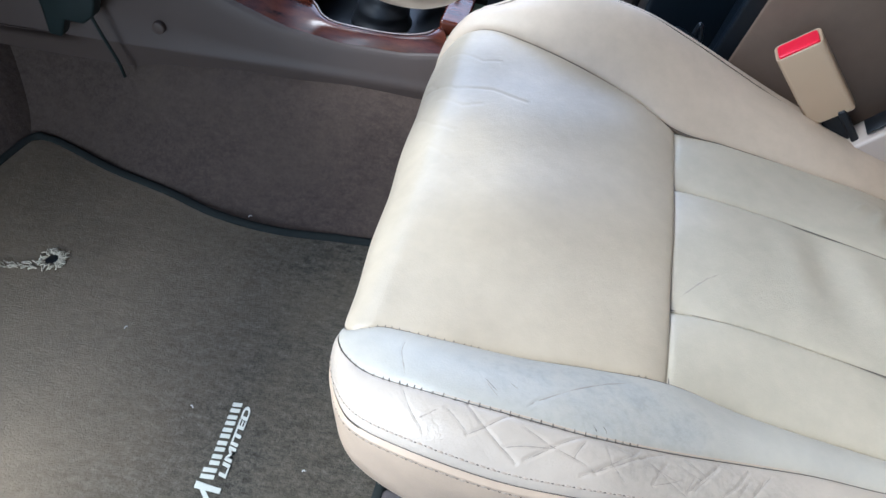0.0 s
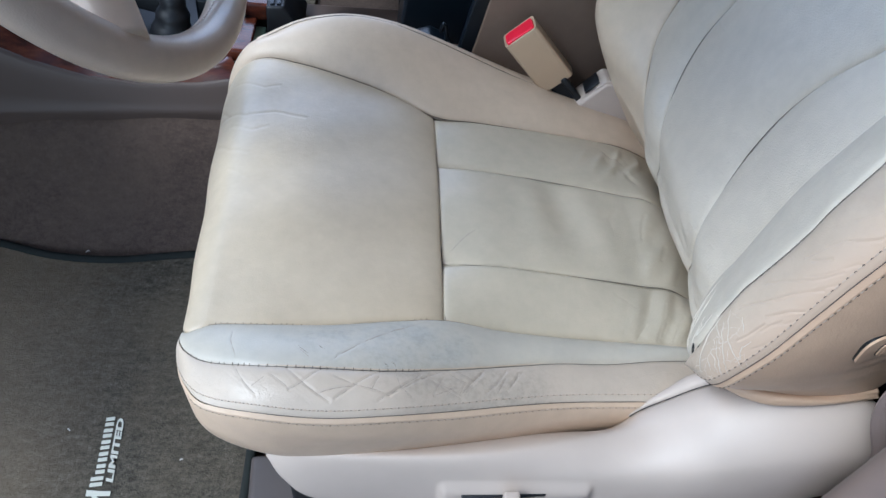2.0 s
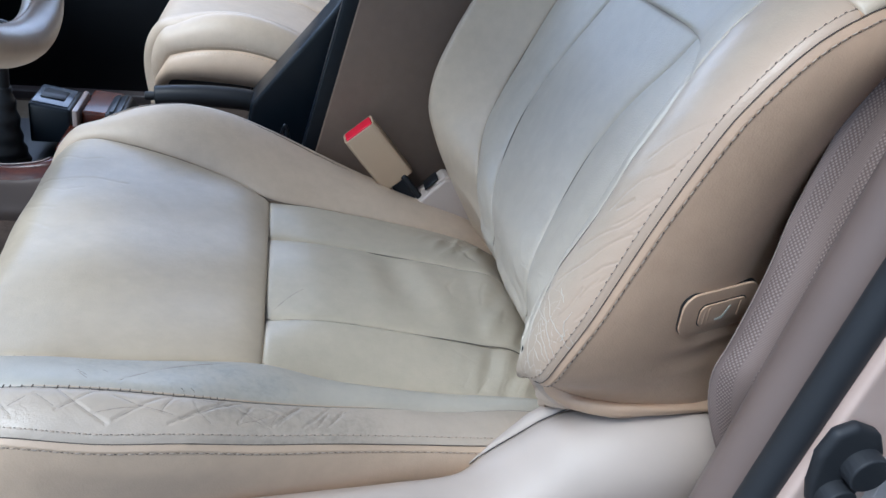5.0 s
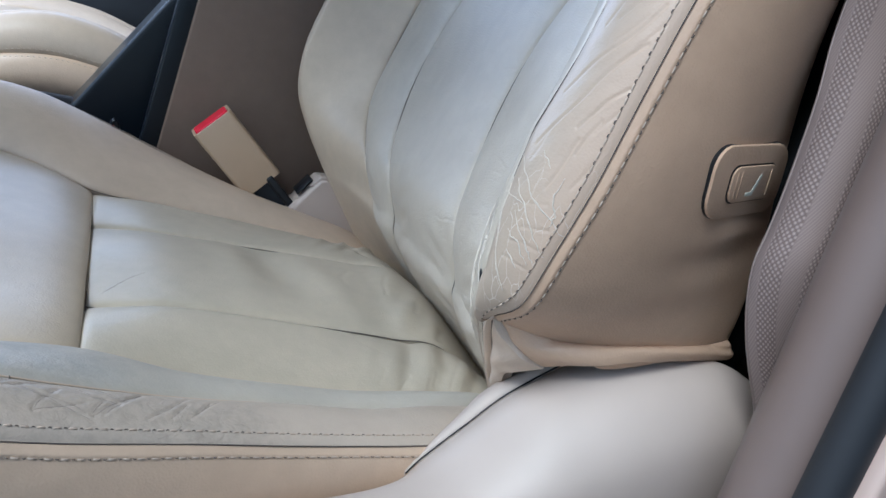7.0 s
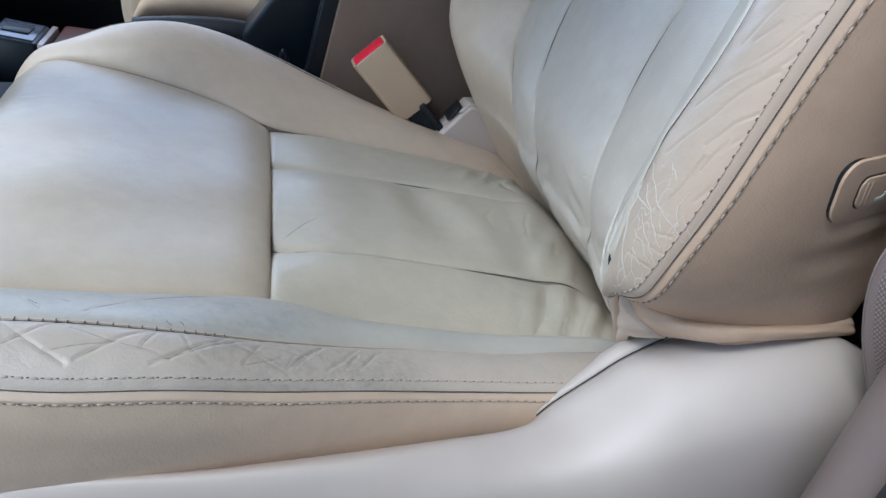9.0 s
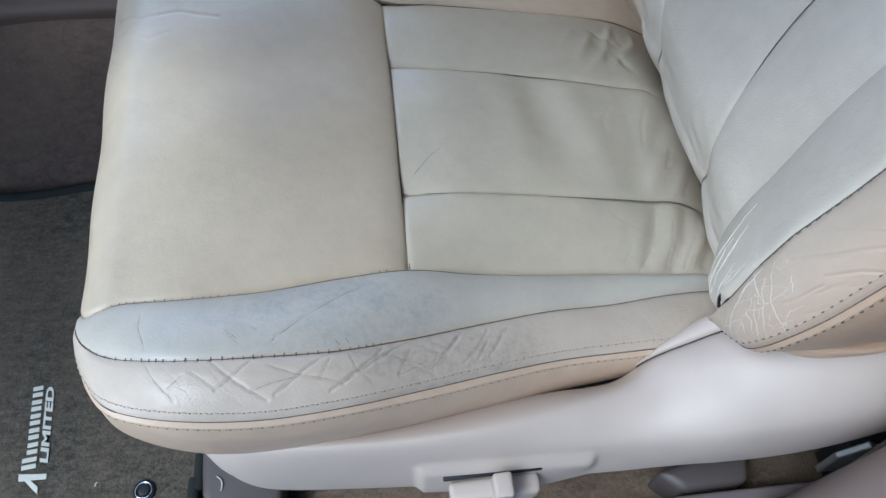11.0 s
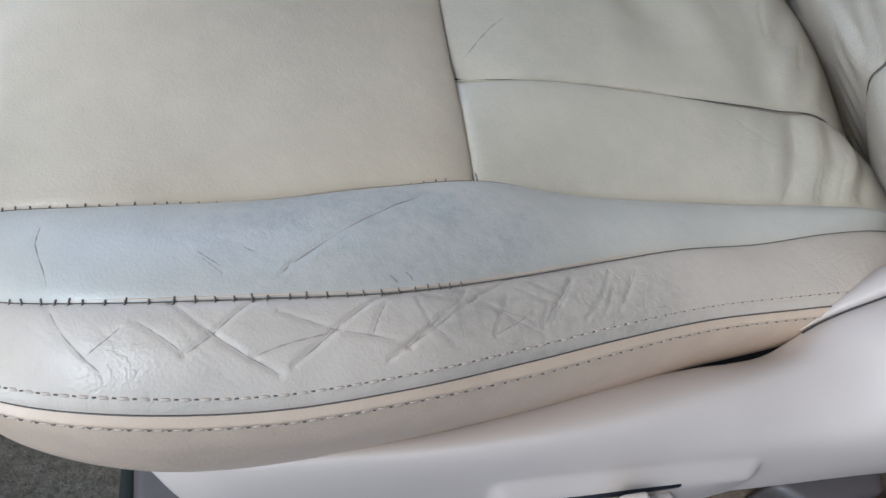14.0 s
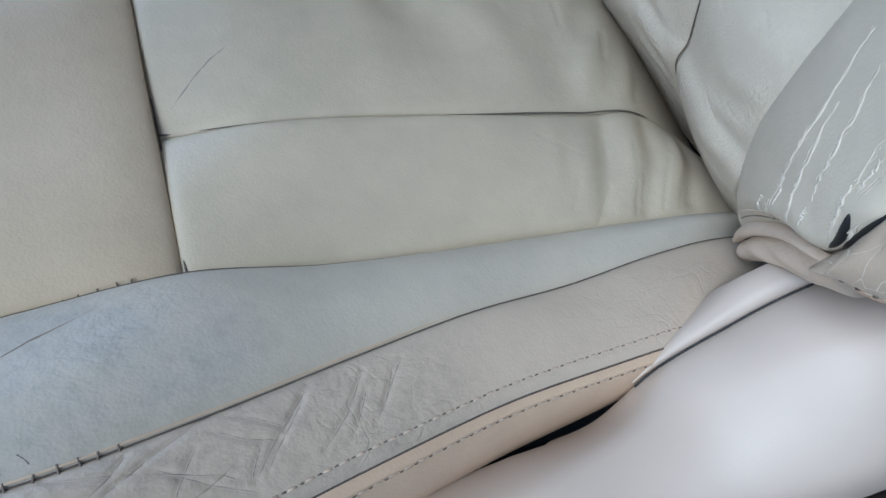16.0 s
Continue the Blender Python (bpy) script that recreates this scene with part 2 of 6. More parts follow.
def webbing():
    """Belt weave: knotted bands between bands of fine slanting ribs, laid along the strap."""
    m, nt, b = material("belt_webbing", 0.42, spec=0.4)
    tc = nt.nodes.new("ShaderNodeTexCoord")

    def turned(angle, scale):
        mp = nt.nodes.new("ShaderNodeMapping")
        mp.inputs["Rotation"].default_value = (0, 0, radians(angle))
        mp.inputs["Scale"].default_value = scale
        nt.links.new(tc.outputs["UV"], mp.inputs["Vector"])
        return mp.outputs["Vector"]
    knot = nt.nodes.new("ShaderNodeTexVoronoi")
    knot.voronoi_dimensions = "2D"
    knot.inputs["Scale"].default_value, knot.inputs["Randomness"].default_value = 1.0, 0.12
    nt.links.new(turned(45, (560, 430, 1)), knot.inputs["Vector"])
    rib = nt.nodes.new("ShaderNodeTexWave")
    rib.inputs["Scale"].default_value, rib.inputs["Distortion"].default_value = 1.0, 0.3
    nt.links.new(turned(25, (260, 260, 1)), rib.inputs["Vector"])
    sep = nt.nodes.new("ShaderNodeSeparateXYZ")
    nt.links.new(turned(0, (1 / 0.047, 1, 1)), sep.inputs[0])
    band = ramp(nt, sep.outputs["X"], [(0.0, (0, 0, 0)), (0.08, (0, 0, 0)), (0.10, (1, 1, 1)), (0.30, (1, 1, 1)), (0.32, (0, 0, 0)), (0.52, (0, 0, 0)), (0.54, (1, 1, 1)), (0.72, (1, 1, 1)), (0.74, (0, 0, 0))])
    knots = ramp(nt, knot.outputs["Distance"], [(0.12, (0.37, 0.295, 0.265)), (0.5, (0.165, 0.122, 0.106))])
    ribs = ramp(nt, rib.outputs["Fac"], [(0.1, (0.22, 0.168, 0.148)), (0.9, (0.27, 0.21, 0.186))])
    nt.links.new(mix(nt, band, ribs, knots), b.inputs["Base Color"])
    n1 = bump(nt, b, mix(nt, 1.0, band, knot.outputs["Distance"], "MULTIPLY"), 0.6, -0.0006)
    bump(nt, b, rib.outputs["Fac"], 0.12, 0.0002, n1)
    return m


WEB = webbing()


def cracked(name, colour, dirt, coat=None):
    """Leather whose coat has split into pale cracks low on the bolster."""
    m = leather(name, colour, dirt, 0.6, 0.31)
    nt, b = m.node_tree, m.node_tree.nodes["Principled BSDF"]
    v = coords(nt, (1, 1.5, 0.42))
    n = nt.nodes.new("ShaderNodeTexNoise")
    n.inputs["Scale"].default_value, n.inputs["Detail"].default_value = 55, 3
    nt.links.new(v, n.inputs["Vector"])
    off = nt.nodes.new("ShaderNodeVectorMath")
    off.operation = "MULTIPLY_ADD"
    off.inputs[1].default_value = (0.012, 0.012, 0.012)
    nt.links.new(n.outputs["Color"], off.inputs[0])
    nt.links.new(v, off.inputs[2])
    vo = nt.nodes.new("ShaderNodeTexVoronoi")
    vo.feature = "DISTANCE_TO_EDGE"
    vo.inputs["Scale"].default_value = 95
    nt.links.new(off.outputs[0], vo.inputs["Vector"])
    line = ramp(nt, vo.outputs["Distance"], [(0.0, (1, 1, 1)), (0.004, (1, 1, 1)), (0.013, (0, 0, 0))])
    gate = ramp(nt, noise_tex(nt, coords(nt), 38, 2), [(0.42, (0, 0, 0)), (0.56, (1, 1, 1))])
    sep = nt.nodes.new("ShaderNodeSeparateXYZ")
    nt.links.new(coords(nt), sep.inputs[0])
    low = nt.nodes.new("ShaderNodeMapRange")
    low.inputs["From Min"].default_value, low.inputs["From Max"].default_value = 0.385, 0.345
    nt.links.new(sep.outputs["Z"], low.inputs["Value"])
    out = nt.nodes.new("ShaderNodeMapRange")
    out.inputs["From Min"].default_value, out.inputs["From Max"].default_value = -0.205, -0.225
    nt.links.new(sep.outputs["Y"], out.inputs["Value"])
    f = mix(nt, 1.0, line, gate, "MULTIPLY")
    f = mix(nt, 1.0, f, low.outputs["Result"], "MULTIPLY")
    f = mix(nt, 1.0, f, out.outputs["Result"], "MULTIPLY")
    base = b.inputs["Base Color"].links[0].from_socket
    if coat:
        # the tan coat is unworn near the outer seam
        kept = nt.nodes.new("ShaderNodeMapRange")
        kept.inputs["From Min"].default_value, kept.inputs["From Max"].default_value = -0.250, -0.270
        nt.links.new(sep.outputs["Y"], kept.inputs["Value"])
        base = mix(nt, kept.outputs["Result"], base, coat)
    nt.links.new(mix(nt, f, base, (0.66, 0.60, 0.51)), b.inputs["Base Color"])
    return m


CRACKED = cracked("cracked_leather", (0.57, 0.505, 0.405), (0.47, 0.415, 0.335))
CRACKED_TAN = cracked("cracked_tan_leather", (0.465, 0.375, 0.285), (0.385, 0.31, 0.235), (0.49, 0.365, 0.265))


# ---- building tools ----
def thing(name, at, label, category, group="", kind=""):
    ob = new(name)
    ob.location = at
    ob.empty_display_size = 0.02
    bpy.context.view_layer.update()
    return tagged(ob, label, category, group, kind)


def link(name, mesh, mat, parent=None, label="", smooth=True):
    if mat is not None and not mesh.materials:
        mesh.materials.append(mat)
    if smooth:
        mesh.polygons.foreach_set("use_smooth", [True] * len(mesh.polygons))
    ob = new(name, mesh)
    if parent is not None:
        ob.parent = parent
        ob.matrix_parent_inverse = parent.matrix_world.inverted()
    if label:
        ob["label"] = label
    bpy.context.view_layer.update()
    return ob


def part(name, bm, mat, parent=None, label="", smooth=True):
    bmesh.ops.recalc_face_normals(bm, faces=bm.faces)
    me = bpy.data.meshes.new(name)
    bm.to_mesh(me)
    bm.free()
    return link(name, me, mat, parent, label, smooth)


def auto_sharp(ob, angle=35):
    ob.data.set_sharp_from_angle(angle=radians(angle))
    return ob


def curve(points):
    """A smooth curve through the points, as a function of u from 0 to 1."""
    p = np.array(points, float)
    p = np.vstack([2 * p[0] - p[1], p, 2 * p[-1] - p[-2]])

    def at(u):
        u = np.clip(np.atleast_1d(np.asarray(u, float)), 0, 1) * (len(p) - 3)
        i = np.minimum(u.astype(int), len(p) - 4)
        f = (u - i)[:, None]
        a, b, c, d = p[i], p[i + 1], p[i + 2], p[i + 3]
        return 0.5 * (2 * b + (c - a) * f + (2 * a - 5 * b + 4 * c - d) * f**2 + (3 * b - a - 3 * c + d) * f**3)
    return at


def sheet_mesh(name, grid):
    n, m = grid.shape[:2]
    i = np.arange(n * m).reshape(n, m)
    faces = np.stack([i[:-1, :-1], i[1:, :-1], i[1:, 1:], i[:-1, 1:]], -1).reshape(-1, 4)
    me = bpy.data.meshes.new(name)
    me.from_pydata(grid.reshape(-1, 3).tolist(), [], faces.tolist())
    me.update()
    return me


def normals(g, out):
    n = np.cross(np.gradient(g, axis=0), np.gradient(g, axis=1))
    n /= np.linalg.norm(n, axis=2, keepdims=True) + 1e-12
    s = np.sign((n * np.asarray(out, float)).sum(2).sum())
    return n * (s if s else 1), s


def panel(name, c0, c1, mat, parent, out=(0, 0, 1), nu=120, nv=40, bulge=0.003, groove=0.0026, width=0.0021, span=(0, 1), relief=None, calm=None, mid=None, ends=(0, 0), label="", edges=(1, 1), roll=0.0, proud=False, bend=None):
    """A leather panel between two seam curves: it swells in the middle and dips into the seams, and its edges tuck under."""
    u = np.linspace(span[0], span[1], nu)
    w = np.linspace(0, 1, nv)
    w = 0.35 * w + 0.65 * (0.5 - 0.5 * np.cos(w * math.pi))
    a, b = c0(u)[:, None, :], c1(u)[:, None, :]
    wide = np.linalg.norm(b - a, axis=2)
    g = a + (b - a) * w[None, :, None]
    if mid is not None:
        m = mid(u)[:, None, :]
        k = np.clip(np.linalg.norm(m - a, axis=2) / (np.linalg.norm(m - a, axis=2) + np.linalg.norm(b - m, axis=2)), 0.2, 0.8)[..., None]
        ww = w[None, :, None]
        g = np.where(ww < k, a + (m - a) * ww / k, m + (b - m) * (ww - k) / (1 - k))
        for _ in range(60):
            g[:, 1:-1] = 0.5 * g[:, 1:-1] + 0.25 * (g[:, :-2] + g[:, 2:])
    if bend is not None:
        g = bend(g)
    n, s = normals(g, out)
    d0, d1 = wide * w[None, :], wide * (1 - w[None, :])
    puff = np.ones(nu) if calm is None else 1 - calm[2] * np.clip((u - calm[0]) / (calm[1] - calm[0]), 0, 1)
    lift = bulge * 4 * w * (1 - w) * puff[:, None] * np.ones_like(d0) + 0.8 * groove - groove * (0.45 + 0.55 * puff[:, None]) * (edges[0] * np.exp(-d0 / width) + edges[1] * np.exp(-d1 / width))
    along = np.r_[0, np.cumsum(np.linalg.norm(np.diff(g[:, nv // 2], axis=0), axis=1))]
    if ends[0]:
        lift -= (groove * np.exp(-along / width) + roll * np.exp(-(along / 0.016) ** 1.5))[:, None]
    if ends[1]:
        lift -= (groove * np.exp(-(along[-1] - along) / width) + roll * np.exp(-((along[-1] - along) / 0.026) ** 1.5))[:, None]
    if relief is not None:
        lift = lift + relief(g + n * lift[..., None] if proud else g)
    g = g + n * lift[..., None]
    inset = 0.0004
    if edges[0]:
        g[:, 0] += (g[:, 1] - g[:, 0]) / (np.linalg.norm(g[:, 1] - g[:, 0], axis=1, keepdims=True) + 1e-9) * inset
    if edges[1]:
        g[:, -1] += (g[:, -2] - g[:, -1]) / (np.linalg.norm(g[:, -2] - g[:, -1], axis=1, keepdims=True) + 1e-9) * inset
    full = np.concatenate([g[:, :1] - n[:, :1] * 0.006, g, g[:, -1:] - n[:, -1:] * 0.006], 1)
    nn = np.concatenate([n[:, :1], n, n[:, -1:]], 1)
    full = np.concatenate([full[:1] - nn[:1] * 0.006, full, full[-1:] - nn[-1:] * 0.006], 0)
    if s < 0:
        full = full[:, ::-1]
    ob = link(name, sheet_mesh(name, full), mat, parent, label)
    return ob, g, n


def stitches(name, g, n, edge, offset, mat, parent, length=0.0042, pitch=0.0062, radius=0.00042, span=(0, 1), lift=0.0002, phase=0.0):
    """A row of stitches that follows one edge (0 or -1) of a panel at an offset."""
    rows = range(len(g))
    line, up = [], []
    for i in rows:
        r = g[i] if edge == 0 else g[i][::-1]
        q = n[i] if edge == 0 else n[i][::-1]
        d = np.r_[0, np.cumsum(np.linalg.norm(np.diff(r, axis=0), axis=1))]
        line.append([np.interp(offset, d, r[:, k]) for k in range(3)])
        up.append(q[min(np.searchsorted(d, offset), len(q) - 1)])
    line, up = np.array(line), np.array(up)
    s = np.r_[0, np.cumsum(np.linalg.norm(np.diff(line, axis=0), axis=1))]
    verts, faces = [], []
    ring = [(math.cos(k * math.pi / 3), math.sin(k * math.pi / 3)) for k in range(6)]
    t = s[-1] * span[0] + phase * pitch
    while t + length < s[-1] * span[1]:
        p = [np.array([np.interp(t + f * length, s, line[:, k]) for k in range(3)]) for f in (0, 0.25, 0.75, 1)]
        z = up[min(np.searchsorted(s, t + length / 2), len(up) - 1)]
        x = p[3] - p[0]
        x /= np.linalg.norm(x) + 1e-9
        y = np.cross(z, x)
        base = len(verts)
        for k, (q, sc) in enumerate(zip(p, (0.45, 1, 1, 0.45))):
            for cx, cy in ring:
                verts.append(q + z * (lift - (0.0008 if k in (0, 3) else 0)) + radius * sc * (y * cx * 1.3 + z * cy))
        for k in range(3):
            for e in range(6):
                faces.append((base + 6 * k + e, base + 6 * k + (e + 1) % 6, base + 6 * k + 6 + (e + 1) % 6, base + 6 * k + 6 + e))
        faces += [tuple(base + e for e in range(5, -1, -1)), tuple(base + 18 + e for e in range(6))]
        t += pitch
    me = bpy.data.meshes.new(name)
    me.from_pydata([tuple(v) for v in verts], [], faces)
    return tagged(link(name, me, mat, parent), kind="stuff")


def ticks(name, c, span, mat, parent, across, length=0.0034, pitch=0.0085, radius=0.00045, seed=1, up=(0, 0, 1), lift=0.0003):
    """Short threads that cross a seam curve at uneven steps."""
    r = random.Random(seed)
    u = np.linspace(*span, 300)
    p = c(u)
    s = np.r_[0, np.cumsum(np.linalg.norm(np.diff(p, axis=0), axis=1))]
    verts, faces, t = [], [], 0.003
    across, up = Vector(across).normalized(), Vector(up)
    while t < s[-1] - 0.003:
        q = Vector([float(np.interp(t, s, p[:, k])) for k in range(3)])
        d = (across + Vector((r.uniform(-0.25, 0.25), 0, 0))).normalized()
        h = length * r.uniform(0.35, 0.65)
        side = d.cross(up).normalized()
        base = len(verts)
        for f, drop in ((-h, 0.0001), (-h * 0.4, 0.0), (h * 0.4, 0.0), (h, 0.0001)):
            for a in range(5):
                verts.append(tuple(q + d * f + up * (lift - drop) + radius * (side * math.cos(a * 1.2566) + up * math.sin(a * 1.2566))))
        for k in range(3):
            for e in range(5):
                faces.append((base + 5 * k + e, base + 5 * k + (e + 1) % 5, base + 5 * k + 5 + (e + 1) % 5, base + 5 * k + 5 + e))
        t += pitch * r.uniform(0.75, 1.3)
    me = bpy.data.meshes.new(name)
    me.from_pydata(verts, [], faces)
    return tagged(link(name, me, mat, parent), kind="stuff")


def tube(name, points, radius, mat, parent=None, label="", segments=12, samples=80, closed=False, scale=None):
    """A round cord or bar along a smooth curve. scale: thickness factor as a function of u."""
    at = curve(points)
    u = np.linspace(0, 1, samples)
    p = at(u)
    t = np.gradient(p, axis=0)
    t /= np.linalg.norm(t, axis=1, keepdims=True)
    ref = np.array([0, 0, 1.0]) if abs(t[:, 2]).mean() < 0.8 else np.array([1.0, 0, 0])
    a = np.cross(t, ref)
    a /= np.linalg.norm(a, axis=1, keepdims=True)
    b = np.cross(a, t)
    th = np.linspace(0, 2 * math.pi, segments, endpoint=False)
    r = radius * (np.array([scale(x) for x in u]) if scale else np.ones(samples))
    g = p[:, None] + r[:, None, None] * (np.cos(th)[None, :, None] * a[:, None] + np.sin(th)[None, :, None] * b[:, None])
    verts = g.reshape(-1, 3).tolist()
    faces = []
    for i in range(samples - 1):
        for e in range(segments):
            f = (e + 1) % segments
            faces.append((i * segments + e, i * segments + f, (i + 1) * segments + f, (i + 1) * segments + e))
    faces.append(tuple(range(segments - 1, -1, -1)))
    faces.append(tuple((samples - 1) * segments + e for e in range(segments)))
    me = bpy.data.meshes.new(name)
    me.from_pydata(verts, [], faces)
    return link(name, me, mat, parent, label)


def slab(outline, axis, lo, hi, bevel=0.004, segments=3):
    """A bmesh plate: an outline in the two other axes, drawn out along one axis and bevelled."""
    bm = bmesh.new()

    def place(a, b, c):
        return {"x": (c, a, b), "y": (a, c, b), "z": (a, b, c)}[axis]
    low = [bm.verts.new(place(a, b, lo)) for a, b in outline]
    top = [bm.verts.new(place(a, b, hi)) for a, b in outline]
    bm.faces.new(low)
    bm.faces.new(top)
    for k in range(len(outline)):
        j = (k + 1) % len(outline)
        bm.faces.new((low[k], low[j], top[j], top[k]))
    bmesh.ops.recalc_face_normals(bm, faces=bm.faces)
    if bevel:
        bmesh.ops.bevel(bm, geom=bm.edges[:], offset=bevel, segments=segments, profile=0.6, affect="EDGES", clamp_overlap=True)
    return bm


def box(x0, x1, y0, y1, z0, z1, bevel=0.004, segments=3):
    return slab([(x0, y0), (x1, y0), (x1, y1), (x0, y1)], "z", z0, z1, bevel, segments)


def rounded(x0, x1, y0, y1, r, n=6):
    """Corner points of a rounded rectangle."""
    out = []
    for cx, cy, a in ((x1 - r, y1 - r, 0), (x0 + r, y1 - r, 90), (x0 + r, y0 + r, 180), (x1 - r, y0 + r, 270)):
        out += [(cx + r * math.cos(radians(a + 90 * k / n)), cy + r * math.sin(radians(a + 90 * k / n))) for k in range(n + 1)]
    return out

# ---- the driver's seat ----
STATIONS = (0.312, 0.245, 0.2, 0.15, 0.1, 0.05, 0.0, -0.05, -0.1, -0.15, -0.19)


def seam(ys, zs, front, nose_y, drop=0.058, foot=0.14, wrap=None):
    """A fore-and-aft seam of the cushion: over the top by stations, then over the nose and down the front."""
    top = list(zip(STATIONS, ys, zs))
    if wrap:
        # this seam runs level round the front corner
        return curve(top + wrap)
    x0, y0, z0 = top[-1]
    for a in (30, 60, 90):
        s, c = math.sin(radians(a)), math.cos(radians(a))
        top.append((x0 + (front - x0) * s, y0 + (nose_y - y0) * (1 - c), z0 - drop * (1 - c)))
    top.append((front + 0.006, nose_y, foot))
    return curve(top)


U = lambda x: float(np.interp(-x, [-v for v in STATIONS], np.arange(len(STATIONS)))) / (len(STATIONS) + 3)

PIPE_OUT = seam((-0.2042, -0.2063, -0.2092, -0.2131, -0.2183, -0.2293, -0.2416, -0.2537, -0.2592, -0.2565, -0.2423),
    (0.1452, 0.1779, 0.1935, 0.2026, 0.2122, 0.2267, 0.2412, 0.2573, 0.2653, 0.271, 0.2616), -0.219, -0.206, wrap=[(-0.208, -0.224, 0.257), (-0.2195, -0.199, 0.248), (-0.2235, -0.171, 0.237), (-0.2150, -0.146, 0.225)])
SEAM_2 = seam((-0.1587, -0.1615, -0.1654, -0.1722, -0.179, -0.191, -0.2061, -0.2195, -0.2241, -0.2229, -0.2129),
    (0.1559, 0.1833, 0.1927, 0.1989, 0.2116, 0.2264, 0.2463, 0.2669, 0.2792, 0.2824, 0.2725), -0.226, -0.188, wrap=[(-0.209, -0.2015, 0.269), (-0.2195, -0.185, 0.262), (-0.2205, -0.168, 0.250), (-0.2140, -0.152, 0.238)])
SEAM_OUT = seam((-0.148, -0.146, -0.143, -0.1395, -0.1405, -0.142, -0.1448, -0.153, -0.164, -0.171, -0.1715),
    (0.1465, 0.178, 0.1835, 0.1875, 0.1970, 0.2105, 0.231, 0.2415, 0.252, 0.2635, 0.2655), -0.241, -0.156, wrap=[(-0.203, -0.1748, 0.265), (-0.2140, -0.1768, 0.261), (-0.2200, -0.1690, 0.252), (-0.2180, -0.1540, 0.238)])
SEAM_P2 = seam((-0.0795, -0.0785, -0.0772, -0.0760, -0.0745, -0.0732, -0.072, -0.073, -0.074, -0.074, -0.074),
    (0.112, 0.182, 0.1950, 0.205, 0.213, 0.222, 0.229, 0.243, 0.254, 0.263, 0.267), -0.247, -0.074, 0.085)
SEAM_P1 = seam((0.030, 0.036, 0.044, 0.052, 0.058, 0.062, 0.066, 0.066, 0.066, 0.066, 0.066),
    (0.122, 0.194, 0.204, 0.210, 0.216, 0.222, 0.230, 0.245, 0.257, 0.267, 0.271), -0.247, 0.066, 0.085)
SEAM_IN = seam((0.165, 0.164, 0.162, 0.157, 0.154, 0.150, 0.1455, 0.161, 0.174, 0.186, 0.194),
    (0.126, 0.166, 0.181, 0.194, 0.207, 0.219, 0.231, 0.250, 0.264, 0.273, 0.2755), -0.243, 0.184, 0.085)
RIDGE = seam((0.232, 0.234, 0.235, 0.236, 0.237, 0.237, 0.237, 0.237, 0.237, 0.235, 0.232),
    (0.138, 0.168, 0.184, 0.202, 0.224, 0.249, 0.274, 0.295, 0.304, 0.298, 0.281), -0.222, 0.214)
PIPE_IN = seam((0.255, 0.258, 0.262, 0.266, 0.268, 0.269, 0.269, 0.268, 0.266, 0.262, 0.254),
    (0.112, 0.142, 0.155, 0.170, 0.188, 0.208, 0.230, 0.248, 0.257, 0.254, 0.243), -0.212, 0.230)
HEM_OUT = seam((-0.195, -0.200, -0.2055, -0.2132, -0.2200, -0.2300, -0.2402, -0.2478, -0.252, -0.249, -0.236),
    (0.135, 0.148, 0.154, 0.159, 0.164, 0.170, 0.176, 0.183, 0.190, 0.195, 0.196), -0.213, -0.200, wrap=[(-0.203, -0.222, 0.197), (-0.214, -0.198, 0.198), (-0.2195, -0.170, 0.199), (-0.216, -0.143, 0.200)])
HEM_IN = seam((0.25, 0.252, 0.255, 0.258, 0.26, 0.26, 0.26, 0.26, 0.258, 0.254, 0.246),
    (0.092, 0.112, 0.12, 0.13, 0.14, 0.145, 0.15, 0.155, 0.16, 0.165, 0.17), -0.218, 0.226, 0.02, 0.145)


def creases(lines, depth=0.00032, width=0.0008, axes=(0, 1)):
    """Relief of creases: each is its strength and then its points, in two of the axes."""
    def relief(g):
        x, y = g[..., axes[0]], g[..., axes[1]]
        wx, wy = x + 0.0006 * np.sin(y * 190 + 1), y + 0.0006 * np.sin(x * 170 + 2)
        out = np.zeros_like(x)
        for s, *pts in lines:
            near = np.full(x.shape, 1.0)
            for (x0, y0), (x1, y1) in zip(pts[:-1], pts[1:]):
                dx, dy = x1 - x0, y1 - y0
                t = np.clip(((wx - x0) * dx + (wy - y0) * dy) / (dx * dx + dy * dy), 0, 1)
                near = np.minimum(near, np.hypot(wx - x0 - t * dx, wy - y0 - t * dy))
            out += -depth * s * (np.exp(-(near / width) ** 2) - 0.07 * np.exp(-((near - 2.4 * width) / (1.3 * width)) ** 2))
        return out
    return relief


